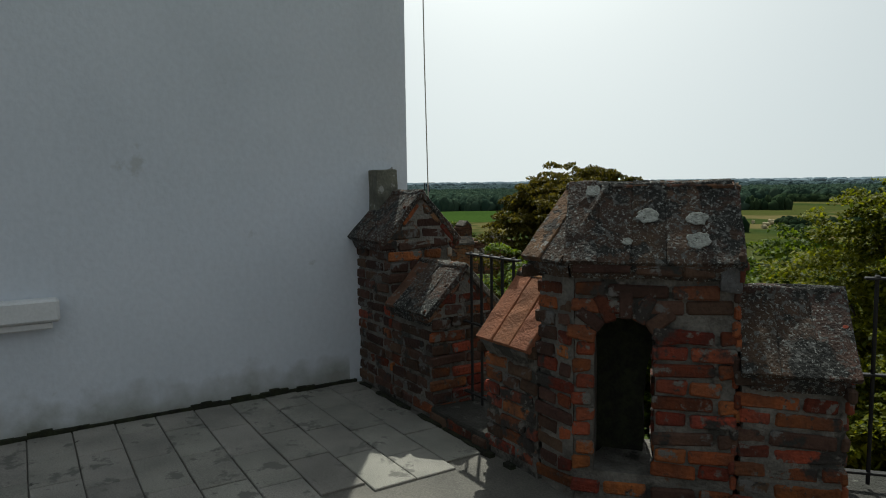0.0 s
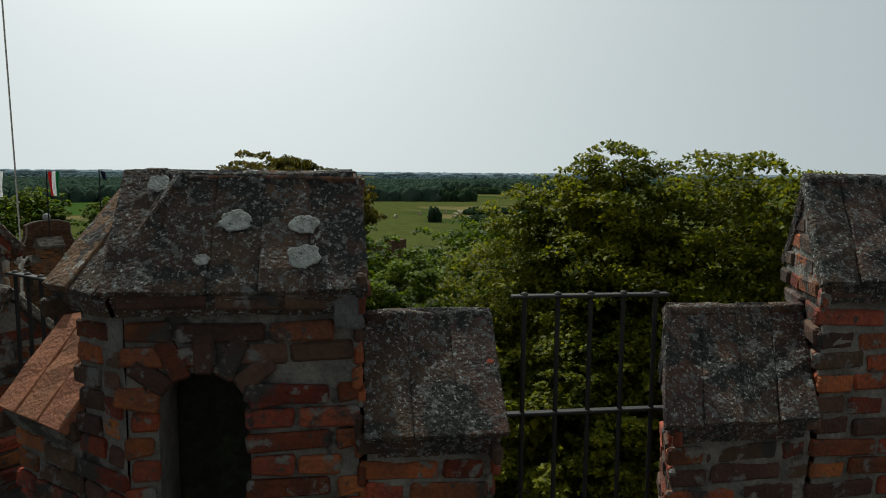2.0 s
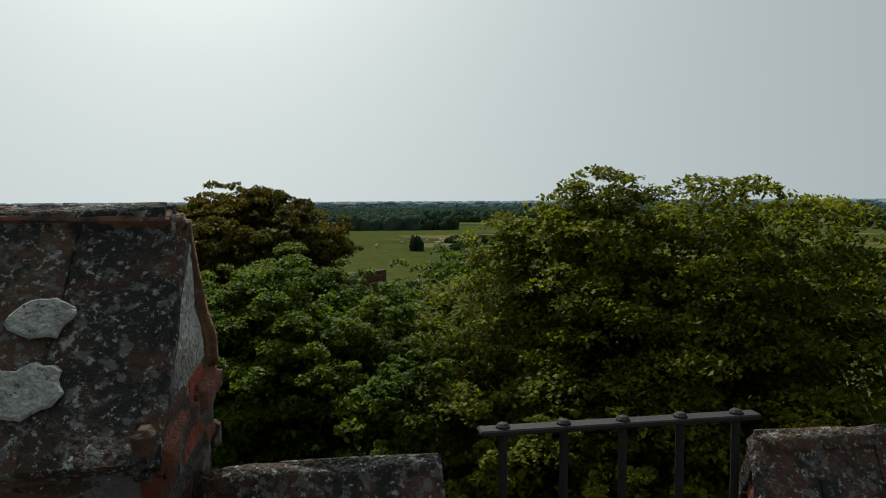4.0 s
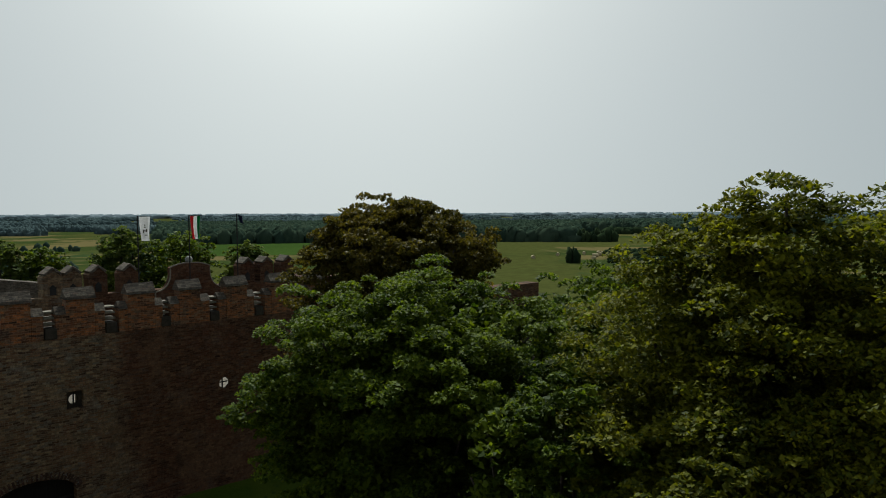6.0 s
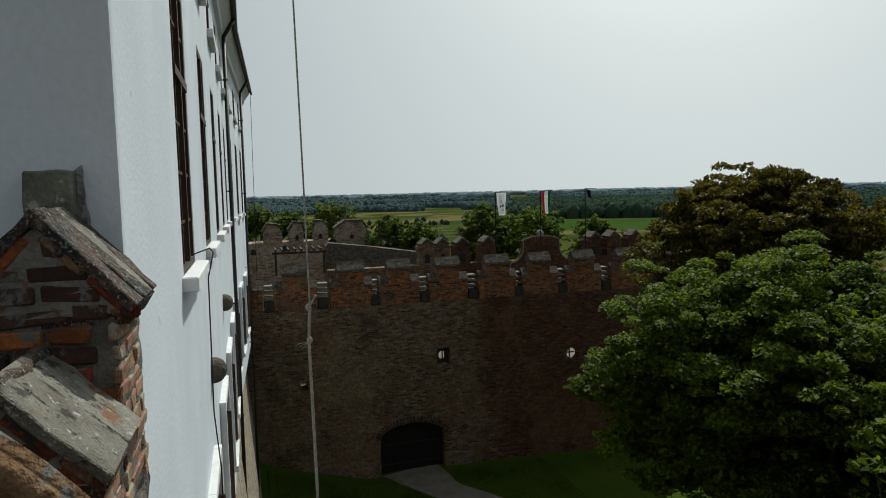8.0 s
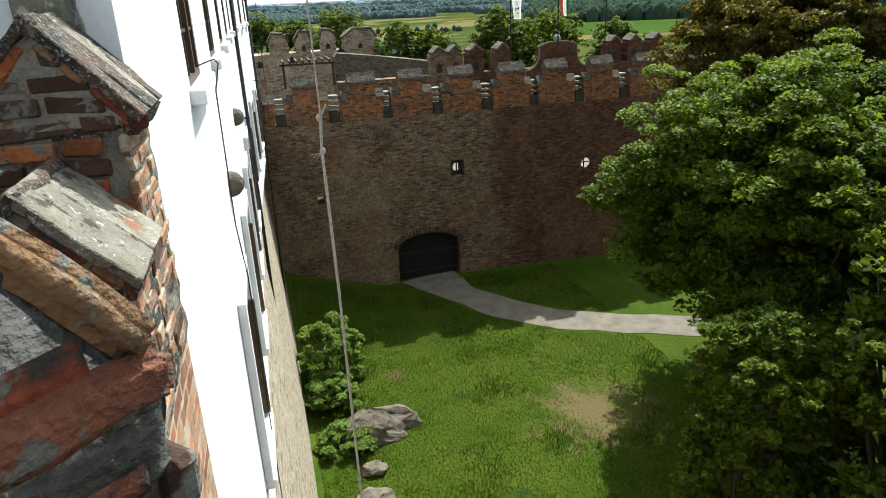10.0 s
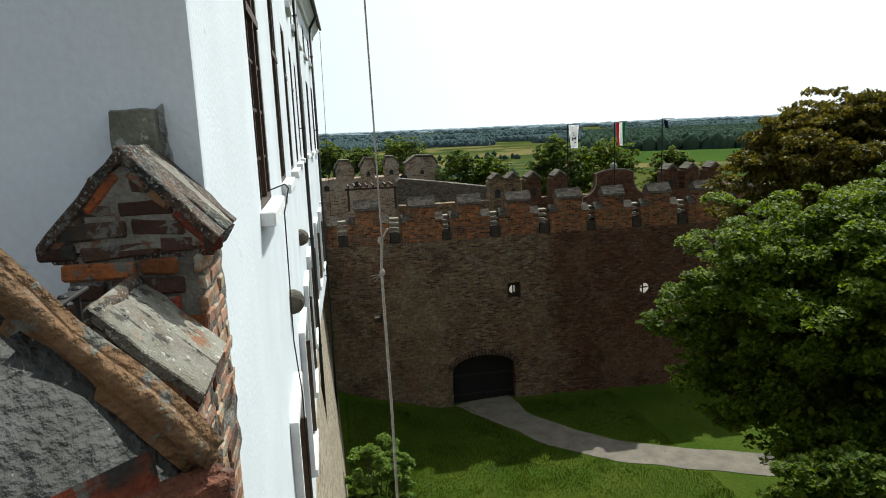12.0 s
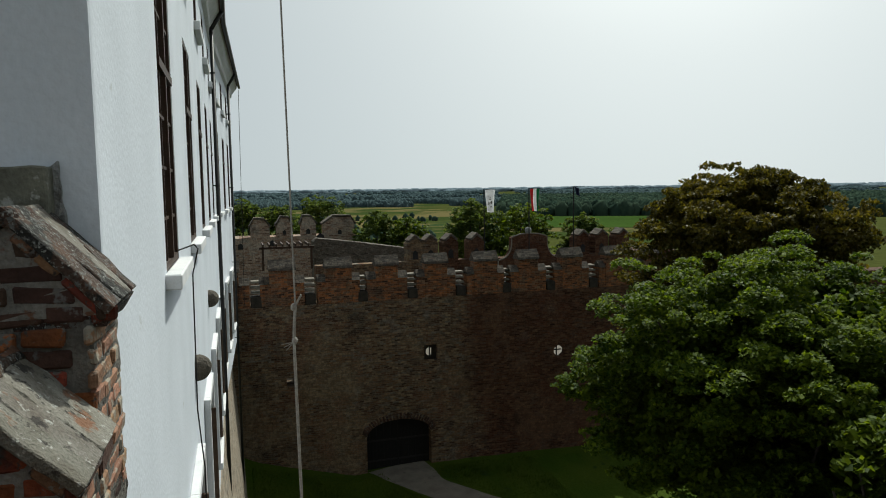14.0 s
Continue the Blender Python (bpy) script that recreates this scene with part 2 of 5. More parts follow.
LICHEN = mat("pale lichen", (0.30, 0.315, 0.295), (0.17, 0.18, 0.165), scale=45, fine=140, bump=0.8, spots=[((0.06, 0.058, 0.05), 60, 0.60)])
PAVER = mat("grey concrete slab", (0.265, 0.250, 0.222), (0.185, 0.176, 0.158), scale=2.5, fine=130, bump=0.6, dist=0.005, vary=0.14, grainy=(0.7, 1.25), spots=[((0.14, 0.133, 0.12), 5, 0.57), ((0.05, 0.048, 0.04), 9, 0.66)])
CONCRETE = mat("worn cement screed", (0.155, 0.144, 0.126), (0.10, 0.094, 0.084), scale=2.0, fine=110, bump=0.6, dist=0.006, grainy=(0.7, 1.25))
# Moss at the wall foot; the same black paints the shade in the loophole.
MOSS_AND_SHADE = mat("black moss and painted shade", (0.018, 0.018, 0.014), (0.03, 0.035, 0.018), scale=15, fine=60, bump=0.8)
IRON = mat("black painted iron", (0.012, 0.012, 0.013), (0.02, 0.018, 0.016), rough=0.7, scale=12, fine=80, bump=0.3, dist=0.003)
WOOD = mat("dark brown window wood", (0.055, 0.03, 0.018), (0.035, 0.02, 0.013), rough=0.6, scale=8, fine=70, bump=0.3, dist=0.003)
GREYWOOD = mat("weathered boards", (0.13, 0.09, 0.06), (0.08, 0.055, 0.04), rough=0.85, scale=6, fine=60, bump=0.4)
PIPE = mat("dark sheet metal", (0.03, 0.03, 0.03), (0.045, 0.043, 0.04), rough=0.45, scale=5, fine=40, bump=0.1, metal=0.6)
ROOFTILE = mat("old roof tile", (0.10, 0.05, 0.035), (0.06, 0.04, 0.03), scale=5, fine=40, bump=0.6)
GLASS = glass_mat()
LEAF_LIGHT = leaf_mat("light green shrub leaves", (0.075, 0.13, 0.02), (0.13, 0.19, 0.035))
# Near-black that stands in for shade in rooms and openings.
DARKSHADE = mat("near-black painted shade", (0.03, 0.03, 0.03), (0.02, 0.02, 0.02), scale=2, fine=10, bump=0)
ROPE = mat("grey rope", (0.33, 0.31, 0.27), (0.22, 0.20, 0.18), scale=40, fine=200, bump=0.5)
LEDGE = mat("black weathered mortar", (0.045, 0.042, 0.037), (0.025, 0.025, 0.02), scale=9, fine=60, bump=0.8, dist=0.015, spots=[((0.11, 0.105, 0.095), 8, 0.63)])
# Side light and haze on the bastion are put into this lighter brick.
FARBRICK = brick_mat("old bastion brick painted sunlit", ((0.12, 0.075, 0.055), (0.24, 0.15, 0.105), (0.33, 0.25, 0.19), (0.22, 0.19, 0.16)), (0.30, 0.27, 0.23), 0.40, 0.14, 1, patches=(((0.36, 0.31, 0.25), 0.5, 0.54, 0.7), ((0.09, 0.07, 0.055), 0.8, 0.60, 0.8)))
GRASS = mat("lawn", (0.029, 0.054, 0.004), (0.046, 0.066, 0.007), rough=0.95, scale=0.45, fine=9, bump=0.8, dist=0.05, spec=0.05, spots=[((0.020, 0.040, 0.008), 1.1, 0.62)])
GRAVEL = mat("pale gravel", (0.155, 0.136, 0.112), (0.105, 0.092, 0.076), scale=1.5, fine=40, bump=0.6, spots=[((0.07, 0.062, 0.05), 4.5, 0.62)])
ROCK = mat("grey rubble", (0.15, 0.128, 0.10), (0.075, 0.065, 0.052), scale=3, fine=25, bump=0.8, dist=0.05)
WALLBRICK = brick_mat("old curtain wall brick", ((0.040, 0.024, 0.016), (0.084, 0.046, 0.027), (0.125, 0.070, 0.037), (0.190, 0.138, 0.082), (0.075, 0.048, 0.032), (0.125, 0.108, 0.085)), (0.105, 0.088, 0.066), 0.31, 0.10, 1, patches=(((0.215, 0.160, 0.096), 0.30, 0.52, 0.5), ((0.19, 0.175, 0.15), 1.0, 0.60, 0.55), ((0.13, 0.055, 0.028), 0.45, 0.57, 0.6), ((0.030, 0.021, 0.016), 0.55, 0.59, 0.8)), turn=(12.5, (0.62, 0.46, 0.42)))
WALLTOP = brick_mat("rebuilt orange brick", ((0.036, 0.020, 0.014), (0.15, 0.058, 0.024), (0.27, 0.100, 0.034), (0.09, 0.045, 0.028), (0.19, 0.120, 0.070)), (0.12, 0.09, 0.065), 0.31, 0.10, 1, patches=(((0.050, 0.036, 0.028), 0.7, 0.56, 0.75), ((0.17, 0.14, 0.10), 1.1, 0.62, 0.6)))
TOWERBRICK = brick_mat("tower brick", ((0.14, 0.065, 0.04), (0.25, 0.115, 0.06), (0.32, 0.16, 0.085), (0.28, 0.22, 0.16)), (0.30, 0.28, 0.24), 0.29, 0.085, 0, patches=(((0.34, 0.31, 0.26), 1.5, 0.58, 0.8),))
SOCLE = brick_mat("rubble socle", ((0.15, 0.115, 0.085), (0.27, 0.21, 0.15), (0.35, 0.29, 0.22), (0.22, 0.19, 0.16)), (0.34, 0.31, 0.26), 0.40, 0.14, 0, mort=0.022, bump=0.9, patches=(((0.36, 0.32, 0.26), 0.8, 0.56, 0.6),))
CAPFAR = brick_mat("lichen grown coping brick", ((0.030, 0.026, 0.022), (0.062, 0.052, 0.042), (0.095, 0.082, 0.066), (0.075, 0.055, 0.042)), (0.040, 0.035, 0.030), 0.26, 0.09, 1, patches=(((0.13, 0.125, 0.11), 2.2, 0.60, 0.7),))
STRAW = mat("pale straw", (0.42, 0.36, 0.22), (0.33, 0.28, 0.17), scale=3, fine=20, bump=0.5)
GATEWOOD = mat("blackened gate planks", (0.010, 0.009, 0.008), (0.006, 0.006, 0.006), rough=0.8, scale=6, fine=60, bump=0.4)
GABLEMORTAR = mat("grey lichen specked mortar", (0.098, 0.098, 0.100), (0.055, 0.053, 0.050), scale=7, fine=60, bump=1.0, dist=0.012, spots=[((0.045, 0.044, 0.040), 8, 0.58), ((0.115, 0.105, 0.035), 16, 0.67), ((0.42, 0.42, 0.40), 85, 0.66)])
# Lighter copy of CAPFAR; the sun on these copings is in the colour.
OUTERCAP = brick_mat("grey coping painted sunlit", ((0.050, 0.042, 0.035), (0.095, 0.082, 0.066), (0.13, 0.115, 0.095), (0.09, 0.066, 0.05)), (0.06, 0.053, 0.046), 0.26, 0.09, 1, patches=(((0.16, 0.15, 0.13), 2.2, 0.60, 0.6),))
WORNRED = mat("worn red brick", (0.175, 0.062, 0.036), (0.085, 0.038, 0.026), scale=18, fine=90, bump=1.0, dist=0.012, spots=[((0.11, 0.105, 0.10), 12, 0.56), ((0.035, 0.028, 0.025), 9, 0.56)])
DARKSTONE = mat("dark mossy slit stone", (0.042, 0.034, 0.026), (0.022, 0.019, 0.015), scale=4, fine=25, bump=0.6)
SLAB = mat("pale stone slab", (0.21, 0.19, 0.155), (0.14, 0.125, 0.10), scale=4, fine=25, bump=0.5)
PLASTERBREAK = mat("crumbling grey plaster", (0.30, 0.30, 0.30), (0.17, 0.165, 0.155), scale=14, fine=60, bump=1.0, dist=0.02, spots=[((0.07, 0.066, 0.06), 18, 0.58), ((0.46, 0.47, 0.49), 9, 0.60)])
BARK = mat("bark", (0.06, 0.048, 0.036), (0.04, 0.033, 0.026), scale=4, fine=30, bump=0.8, dist=0.03)
LEAF_MAPLE = leaf_mat("maple leaves", (0.036, 0.052, 0.005), (0.175, 0.180, 0.012), trans=0.44, rough=0.6)
LEAF_GREEN = leaf_mat("fresh green leaves", (0.026, 0.052, 0.005), (0.125, 0.170, 0.013), trans=0.44, rough=0.6)
LEAF_RUST = leaf_mat("browning chestnut leaves", (0.038, 0.038, 0.007), (0.110, 0.088, 0.014), trans=0.4, rough=0.6)
LEAF_FAR = leaf_mat("far tree leaves", (0.048, 0.078, 0.018), (0.115, 0.150, 0.034), trans=0.45)
# Paler and bluer with distance: the haze is put into the leaf colours.
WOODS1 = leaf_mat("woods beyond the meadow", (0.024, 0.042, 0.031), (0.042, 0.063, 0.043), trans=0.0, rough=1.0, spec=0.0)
WOODS2 = leaf_mat("farther woods tinted with haze", (0.055, 0.082, 0.088), (0.070, 0.100, 0.104), trans=0.0, rough=1.0, spec=0.0)
WOODS3 = leaf_mat("farthest woods tinted with haze", (0.15, 0.195, 0.225), (0.17, 0.215, 0.245), trans=0.0, rough=1.0, spec=0.0)
HEDGE = leaf_mat("dark hedge leaves", (0.014, 0.026, 0.014), (0.028, 0.042, 0.020), trans=0.0, rough=1.0, spec=0.0)


def rising_damp(m, colour, height):
    """A stain with a ragged upper edge along the foot of a wall standing on the terrace."""
    n, l = m.node_tree.nodes, m.node_tree.links
    b = n["Principled BSDF"]
    base = b.inputs["Base Color"].links[0].from_socket
    geo, sep, noi = n.new("ShaderNodeNewGeometry"), n.new("ShaderNodeSeparateXYZ"), n.new("ShaderNodeTexNoise")
    l.new(geo.outputs["Position"], sep.inputs[0])
    l.new(geo.outputs["Position"], noi.inputs["Vector"])
    noi.inputs["Scale"].default_value, noi.inputs["Detail"].default_value = 5.0, 8.0
    ma, mr, mx = n.new("ShaderNodeMath"), n.new("ShaderNodeMapRange"), n.new("ShaderNodeMixRGB")
    ma.operation, ma.inputs[1].default_value = "MULTIPLY_ADD", -height * 2.2
    l.new(noi.outputs["Fac"], ma.inputs[0])
    l.new(sep.outputs[2], ma.inputs[2])
    mr.inputs["From Min"].default_value, mr.inputs["From Max"].default_value = -height * 1.1, height * 0.15
    mr.inputs["To Min"].default_value, mr.inputs["To Max"].default_value = 0.85, 0.0
    l.new(ma.outputs[0], mr.inputs["Value"])
    l.new(mr.outputs["Result"], mx.inputs[0])
    l.new(base, mx.inputs[1])
    mx.inputs[2].default_value = (*colour, 1)
    l.new(mx.outputs[0], b.inputs["Base Color"])


def worn(m, centre, radius, colour):
    """A trodden patch with a ragged edge in the grass."""
    n, l = m.node_tree.nodes, m.node_tree.links
    b = n["Principled BSDF"]
    base = b.inputs["Base Color"].links[0].from_socket
    geo, dist, noi = n.new("ShaderNodeNewGeometry"), n.new("ShaderNodeVectorMath"), n.new("ShaderNodeTexNoise")
    dist.operation, dist.inputs[1].default_value = "DISTANCE", centre
    l.new(geo.outputs["Position"], dist.inputs[0])
    l.new(geo.outputs["Position"], noi.inputs["Vector"])
    noi.inputs["Scale"].default_value, noi.inputs["Detail"].default_value = 1.3, 9.0
    ma, mr, mx = n.new("ShaderNodeMath"), n.new("ShaderNodeMapRange"), n.new("ShaderNodeMixRGB")
    ma.operation, ma.inputs[1].default_value = "MULTIPLY_ADD", radius * 2.4
    l.new(noi.outputs["Fac"], ma.inputs[0])
    l.new(dist.outputs["Value"], ma.inputs[2])
    mr.inputs["From Min"].default_value, mr.inputs["From Max"].default_value = radius * 1.5, radius * 2.3
    mr.inputs["To Min"].default_value, mr.inputs["To Max"].default_value = 0.8, 0.0
    l.new(ma.outputs[0], mr.inputs["Value"])
    l.new(mr.outputs["Result"], mx.inputs[0])
    l.new(base, mx.inputs[1])
    mx.inputs[2].default_value = (*colour, 1)
    l.new(mx.outputs[0], b.inputs["Base Color"])


worn(GRASS, (-16.8, 11.2, -13.4), 2.3, (0.105, 0.078, 0.040))
worn(GRASS, (-22.0, 4.6, -13.4), 0.5, (0.10, 0.07, 0.038))
rising_damp(DAMP, (0.24, 0.245, 0.21), 0.20)


# ---- builders ----
def obj(name, bm, material, parent=None, label="", category="", group="", kind="", smooth=False):
    me = bpy.data.meshes.new(name)
    bm.normal_update()
    bm.to_mesh(me)
    bm.free()
    me.materials.append(material)
    if smooth:
        for p in me.polygons:
            p.use_smooth = True
    ob = new(name, me)
    if parent:
        ob.parent = parent
    return tagged(ob, label, category, group, kind)


def part(name, bm, material, parent, label="", smooth=False):
    return obj(name, bm, material, parent, label, smooth=smooth)


def empty(name, m=None, label="", category="", group="", kind=""):
    ob = new(name)
    ob.empty_display_size = 0.1
    if m is not None:
        ob.matrix_world = m
    return tagged(ob, label, category, group, kind)


def block(bm, x0, x1, y0, y1, z0, z1, bevel=0.0):
    vs = [bm.verts.new((x, y, z)) for z in (z0, z1) for y in (y0, y1) for x in (x0, x1)]
    fs = [bm.faces.new([vs[i] for i in q]) for q in ((0, 2, 3, 1), (4, 5, 7, 6), (0, 1, 5, 4), (1, 3, 7, 5), (3, 2, 6, 7), (2, 0, 4, 6))]
    if bevel:
        es = {e for f in fs for e in f.edges}
        bmesh.ops.bevel(bm, geom=list(es), offset=bevel, segments=1, affect="EDGES")
    return bm


def prism(bm, pts, a, b, axis="x"):
    """A closed outline swept from a to b. axis x: outline in (y, z); y: in (x, z); z: in (x, y)."""
    put = {"x": lambda u, v, w: (w, u, v), "y": lambda u, v, w: (u, w, v), "z": lambda u, v, w: (u, v, w)}[axis]
    lo, hi = [bm.verts.new(put(u, v, a)) for u, v in pts], [bm.verts.new(put(u, v, b)) for u, v in pts]
    n = len(pts)
    bm.faces.new(lo[::-1])
    bm.faces.new(hi)
    for i in range(n):
        j = (i + 1) % n
        bm.faces.new((lo[i], lo[j], hi[j], hi[i]))
    bmesh.ops.recalc_face_normals(bm, faces=bm.faces)
    return bm


def rod(bm, p, q, r, n=8, r2=None):
    p, q = Vector(p), Vector(q)
    m = (q - p).to_track_quat("Z", "Y").to_matrix()
    r2 = r if r2 is None else r2
    a = [bm.verts.new(p + m @ Vector((math.cos(t) * r, math.sin(t) * r, 0))) for t in (2 * math.pi * i / n for i in range(n))]
    b = [bm.verts.new(q + m @ Vector((math.cos(t) * r2, math.sin(t) * r2, 0))) for t in (2 * math.pi * i / n for i in range(n))]
    bm.faces.new(a[::-1])
    bm.faces.new(b)
    for i in range(n):
        j = (i + 1) % n
        bm.faces.new((a[i], a[j], b[j], b[i]))
    return bm


def roughen(bm, amount, scale=4.0, cuts=0):
    if cuts:
        bmesh.ops.subdivide_edges(bm, edges=bm.edges[:], cuts=cuts, use_grid_fill=True)
    for v in bm.verts:
        v.co += amount * noise.noise_vector(v.co * scale)
    return bm


def grid_wall(bm, us, vs, holes, t0, t1, put):
    """A wall of cells between the cuts us and vs, with the holes (u0, u1, v0, v1) left open, from t0 to t1 deep."""
    us = sorted({*us, *(h[0] for h in holes), *(h[1] for h in holes)})
    vs = sorted({*vs, *(h[2] for h in holes), *(h[3] for h in holes)})
    def solid(i, j):
        if not (0 <= i < len(us) - 1 and 0 <= j < len(vs) - 1):
            return False
        u, v = (us[i] + us[i + 1]) / 2, (vs[j] + vs[j + 1]) / 2
        return not any(h[0] < u < h[1] and h[2] < v < h[3] for h in holes)
    seen = {}
    def vert(u, v, t):
        k = (u, v, t)
        if k not in seen:
            seen[k] = bm.verts.new(put(u, v, t))
        return seen[k]
    for i in range(len(us) - 1):
        for j in range(len(vs) - 1):
            if not solid(i, j):
                continue
            u0, u1, v0, v1 = us[i], us[i + 1], vs[j], vs[j + 1]
            for t in (t0, t1):
                bm.faces.new([vert(u0, v0, t), vert(u1, v0, t), vert(u1, v1, t), vert(u0, v1, t)])
            for di, dj, a, b in ((-1, 0, (u0, v0), (u0, v1)), (1, 0, (u1, v0), (u1, v1)), (0, -1, (u0, v0), (u1, v0)), (0, 1, (u0, v1), (u1, v1))):
                if not solid(i + di, j + dj):
                    bm.faces.new([vert(*a, t0), vert(*b, t0), vert(*b, t1), vert(*a, t1)])
    bmesh.ops.recalc_face_normals(bm, faces=bm.faces)
    return bm

# ---- the ground, the courtyard and the plain ----
GROUND = -13.4


def lawn_height(x, y):
    h = 0.35 * noise.noise(Vector((x * 0.12, y * 0.12, 3.0))) + 0.06 * noise.noise(Vector((x * 0.9, y * 0.9, 8.0)))
    return GROUND + h * 0.5 + 1.7 * max(0.0, 1 - (x + 31.5) / 4.5) * max(0.0, 1 - abs(y) / 6) + max(0.0, 1.2 - y) * 0.25 * (y > -2)


bm = bmesh.new()
NX, NY = 96, 96
rows = [[bm.verts.new((x, y, lawn_height(x, y))) for y in np.linspace(-1.0, 44.0, NY)] for x in np.linspace(-32.0, 16.0, NX)]
for i in range(NX - 1):
    for j in range(NY - 1):
        bm.faces.new((rows[i][j], rows[i + 1][j], rows[i + 1][j + 1], rows[i][j + 1]))
obj("lawn", bm, GRASS, label="sunlit green courtyard lawn with worn patches", category="lawn", kind="structure", smooth=True)


def path_mid(t):
    """The gravel path from the gate, bending away under the trees."""
    a, b, c = (1 - t) ** 2, 2 * t * (1 - t), t * t
    return -31.9 * a - 24.2 * b - 21.3 * c, 8.4 * a + 10.05 * b + 19.5 * c


bm = bmesh.new()
prev = None
for i in range(41):
    t = i / 40 * 1.15
    x, y = path_mid(t)
    x2, y2 = path_mid(t + 0.02)
    d = Vector((x2 - x, y2 - y, 0)).normalized()
    nrm = Vector((-d.y, d.x, 0))
    ring = []
    for k in range(7):
        w = (k / 6 - 0.5) * (2.05 + 1.2 * max(0.0, 1 - 5 * t) + 0.5 * noise.noise(Vector((t * 9, k * 0.4, 2))))
        p = Vector((x, y, 0)) + nrm * w
        ring.append(bm.verts.new((p.x, p.y, lawn_height(p.x, p.y) + 0.022)))
    if prev:
        for k in range(6):
            bm.faces.new((prev[k], ring[k], ring[k + 1], prev[k + 1]))
    prev = ring
obj("path", bm, GRAVEL, label="pale gravel path curving from the gate", category="path", kind="structure", smooth=True)


def plain_mat():
    m = mat("meadows and fields", (0.056, 0.064, 0.019), (0.034, 0.050, 0.015), scale=0.012, fine=0.35, bump=0, mix=(0.45, 0.55), spec=0, spots=[((0.115, 0.098, 0.042), 0.011, 0.53), ((0.035, 0.055, 0.020), 0.03, 0.62)])
    return m


bm = bmesh.new()
ring0 = [bm.verts.new((math.cos(a) * 20, math.sin(a) * 20, -16.0)) for a in (2 * math.pi * i / 64 for i in range(64))]
for r in (60, 140, 300, 700, 1600, 4800):
    ring1 = [bm.verts.new((math.cos(a) * r, math.sin(a) * r, -16.0)) for a in (2 * math.pi * i / 64 for i in range(64))]
    for i in range(64):
        j = (i + 1) % 64
        bm.faces.new((ring0[i], ring1[i], ring1[j], ring0[j]))
    ring0 = ring1
obj("ground", bm, plain_mat(), label="flat green and straw coloured meadows to the horizon", category="ground", kind="structure")


def woods(name, material, seed, r0, r1, a0, a1, height, count, size, label, gaps=0.0):
    """A far wood: many small rounded clumps side by side; gaps: the grain of the clearings left between them."""
    rng = np.random.default_rng(seed)
    verts, faces = [], []
    for _ in range(count):
        a, r = radians(rng.uniform(a0, a1)), rng.uniform(r0, r1)
        s = size * rng.uniform(0.6, 1.3)
        x, y, h = -math.sin(a) * r, math.cos(a) * r, height * rng.uniform(0.55, 1.2)
        if gaps and noise.noise(Vector((x * gaps, y * gaps * 1.6, seed))) < 0.08:
            continue
        b = len(verts)
        for lev, rad in ((0.0, 0.9), (0.6, 1.0), (1.0, 0.35)):
            for k in range(5):
                t = k * math.pi * 0.4 + lev * 2 + seed
                q = s * rad * rng.uniform(0.8, 1.2)
                verts.append((x + math.cos(t) * q, y + math.sin(t) * q, -16 + h * lev * rng.uniform(0.92, 1.05)))
        for lv in range(2):
            for k in range(5):
                faces.append((b + lv * 5 + k, b + lv * 5 + (k + 1) % 5, b + lv * 5 + 5 + (k + 1) % 5, b + lv * 5 + 5 + k))
        faces.append(tuple(b + 10 + k for k in range(5)))
    me = bpy.data.meshes.new(name)
    me.from_pydata(verts, [], faces)
    me.materials.append(material)
    for p in me.polygons:
        p.use_smooth = True
    return tagged(new(name, me), label, "woods", kind="stuff")


# Haze is carried by the wood colours, strongest at the horizon.
woods("far_woods", WOODS3, 11, 3500, 4600, -40, 150, 19, 5000, 42, "woods along the horizon painted haze blue")
woods("far_woods", WOODS2, 12, 1450, 2500, -40, 150, 10, 22000, 9, "woodland patches across the plain tinted with haze", 0.0026)
woods("far_woods", WOODS2, 13, 1000, 1400, -30, 140, 8, 15000, 5.5, "woodland patches across the plain tinted with haze", 0.0045)
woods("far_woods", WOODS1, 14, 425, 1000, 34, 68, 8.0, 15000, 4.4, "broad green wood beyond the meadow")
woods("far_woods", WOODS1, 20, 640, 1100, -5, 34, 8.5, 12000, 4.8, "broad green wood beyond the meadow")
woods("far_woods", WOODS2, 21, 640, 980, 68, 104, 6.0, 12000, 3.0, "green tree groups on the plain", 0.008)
woods("far_woods", HEDGE, 15, 585, 600, 28, 32, 5, 160, 4, "dark hedge in the meadow")
woods("far_woods", HEDGE, 16, 286, 300, 20, 31.5, 2.6, 260, 1.8, "low scrub line in the meadow")
woods("far_woods", HEDGE, 17, 243, 246, 33.7, 34.5, 4.8, 26, 1.1, "lone dark round tree in the meadow")
woods("far_woods", HEDGE, 18, 246, 257, 24.5, 31.0, 2.0, 200, 1.5, "low scrub line in the meadow")
woods("far_woods", HEDGE, 22, 425, 440, 31, 34, 7.0, 40, 2.6, "loose trees at the corner of the wood")
woods("far_woods", WOODS1, 19, 200, 420, 66, 96, 3.6, 150, 1.9, "scattered trees on the plain")

bm = bmesh.new()
for a0, a1, r0, r1 in ((52, 68, 300, 420),):
    lo = [bm.verts.new((-math.sin(radians(a)) * r0, math.cos(radians(a)) * r0, -15.9)) for a in np.linspace(a0, a1, 12)]
    hi = [bm.verts.new((-math.sin(radians(a)) * r1, math.cos(radians(a)) * r1, -15.9)) for a in np.linspace(a0, a1, 12)]
    for i in range(11):
        bm.faces.new((lo[i], lo[i + 1], hi[i + 1], hi[i]))
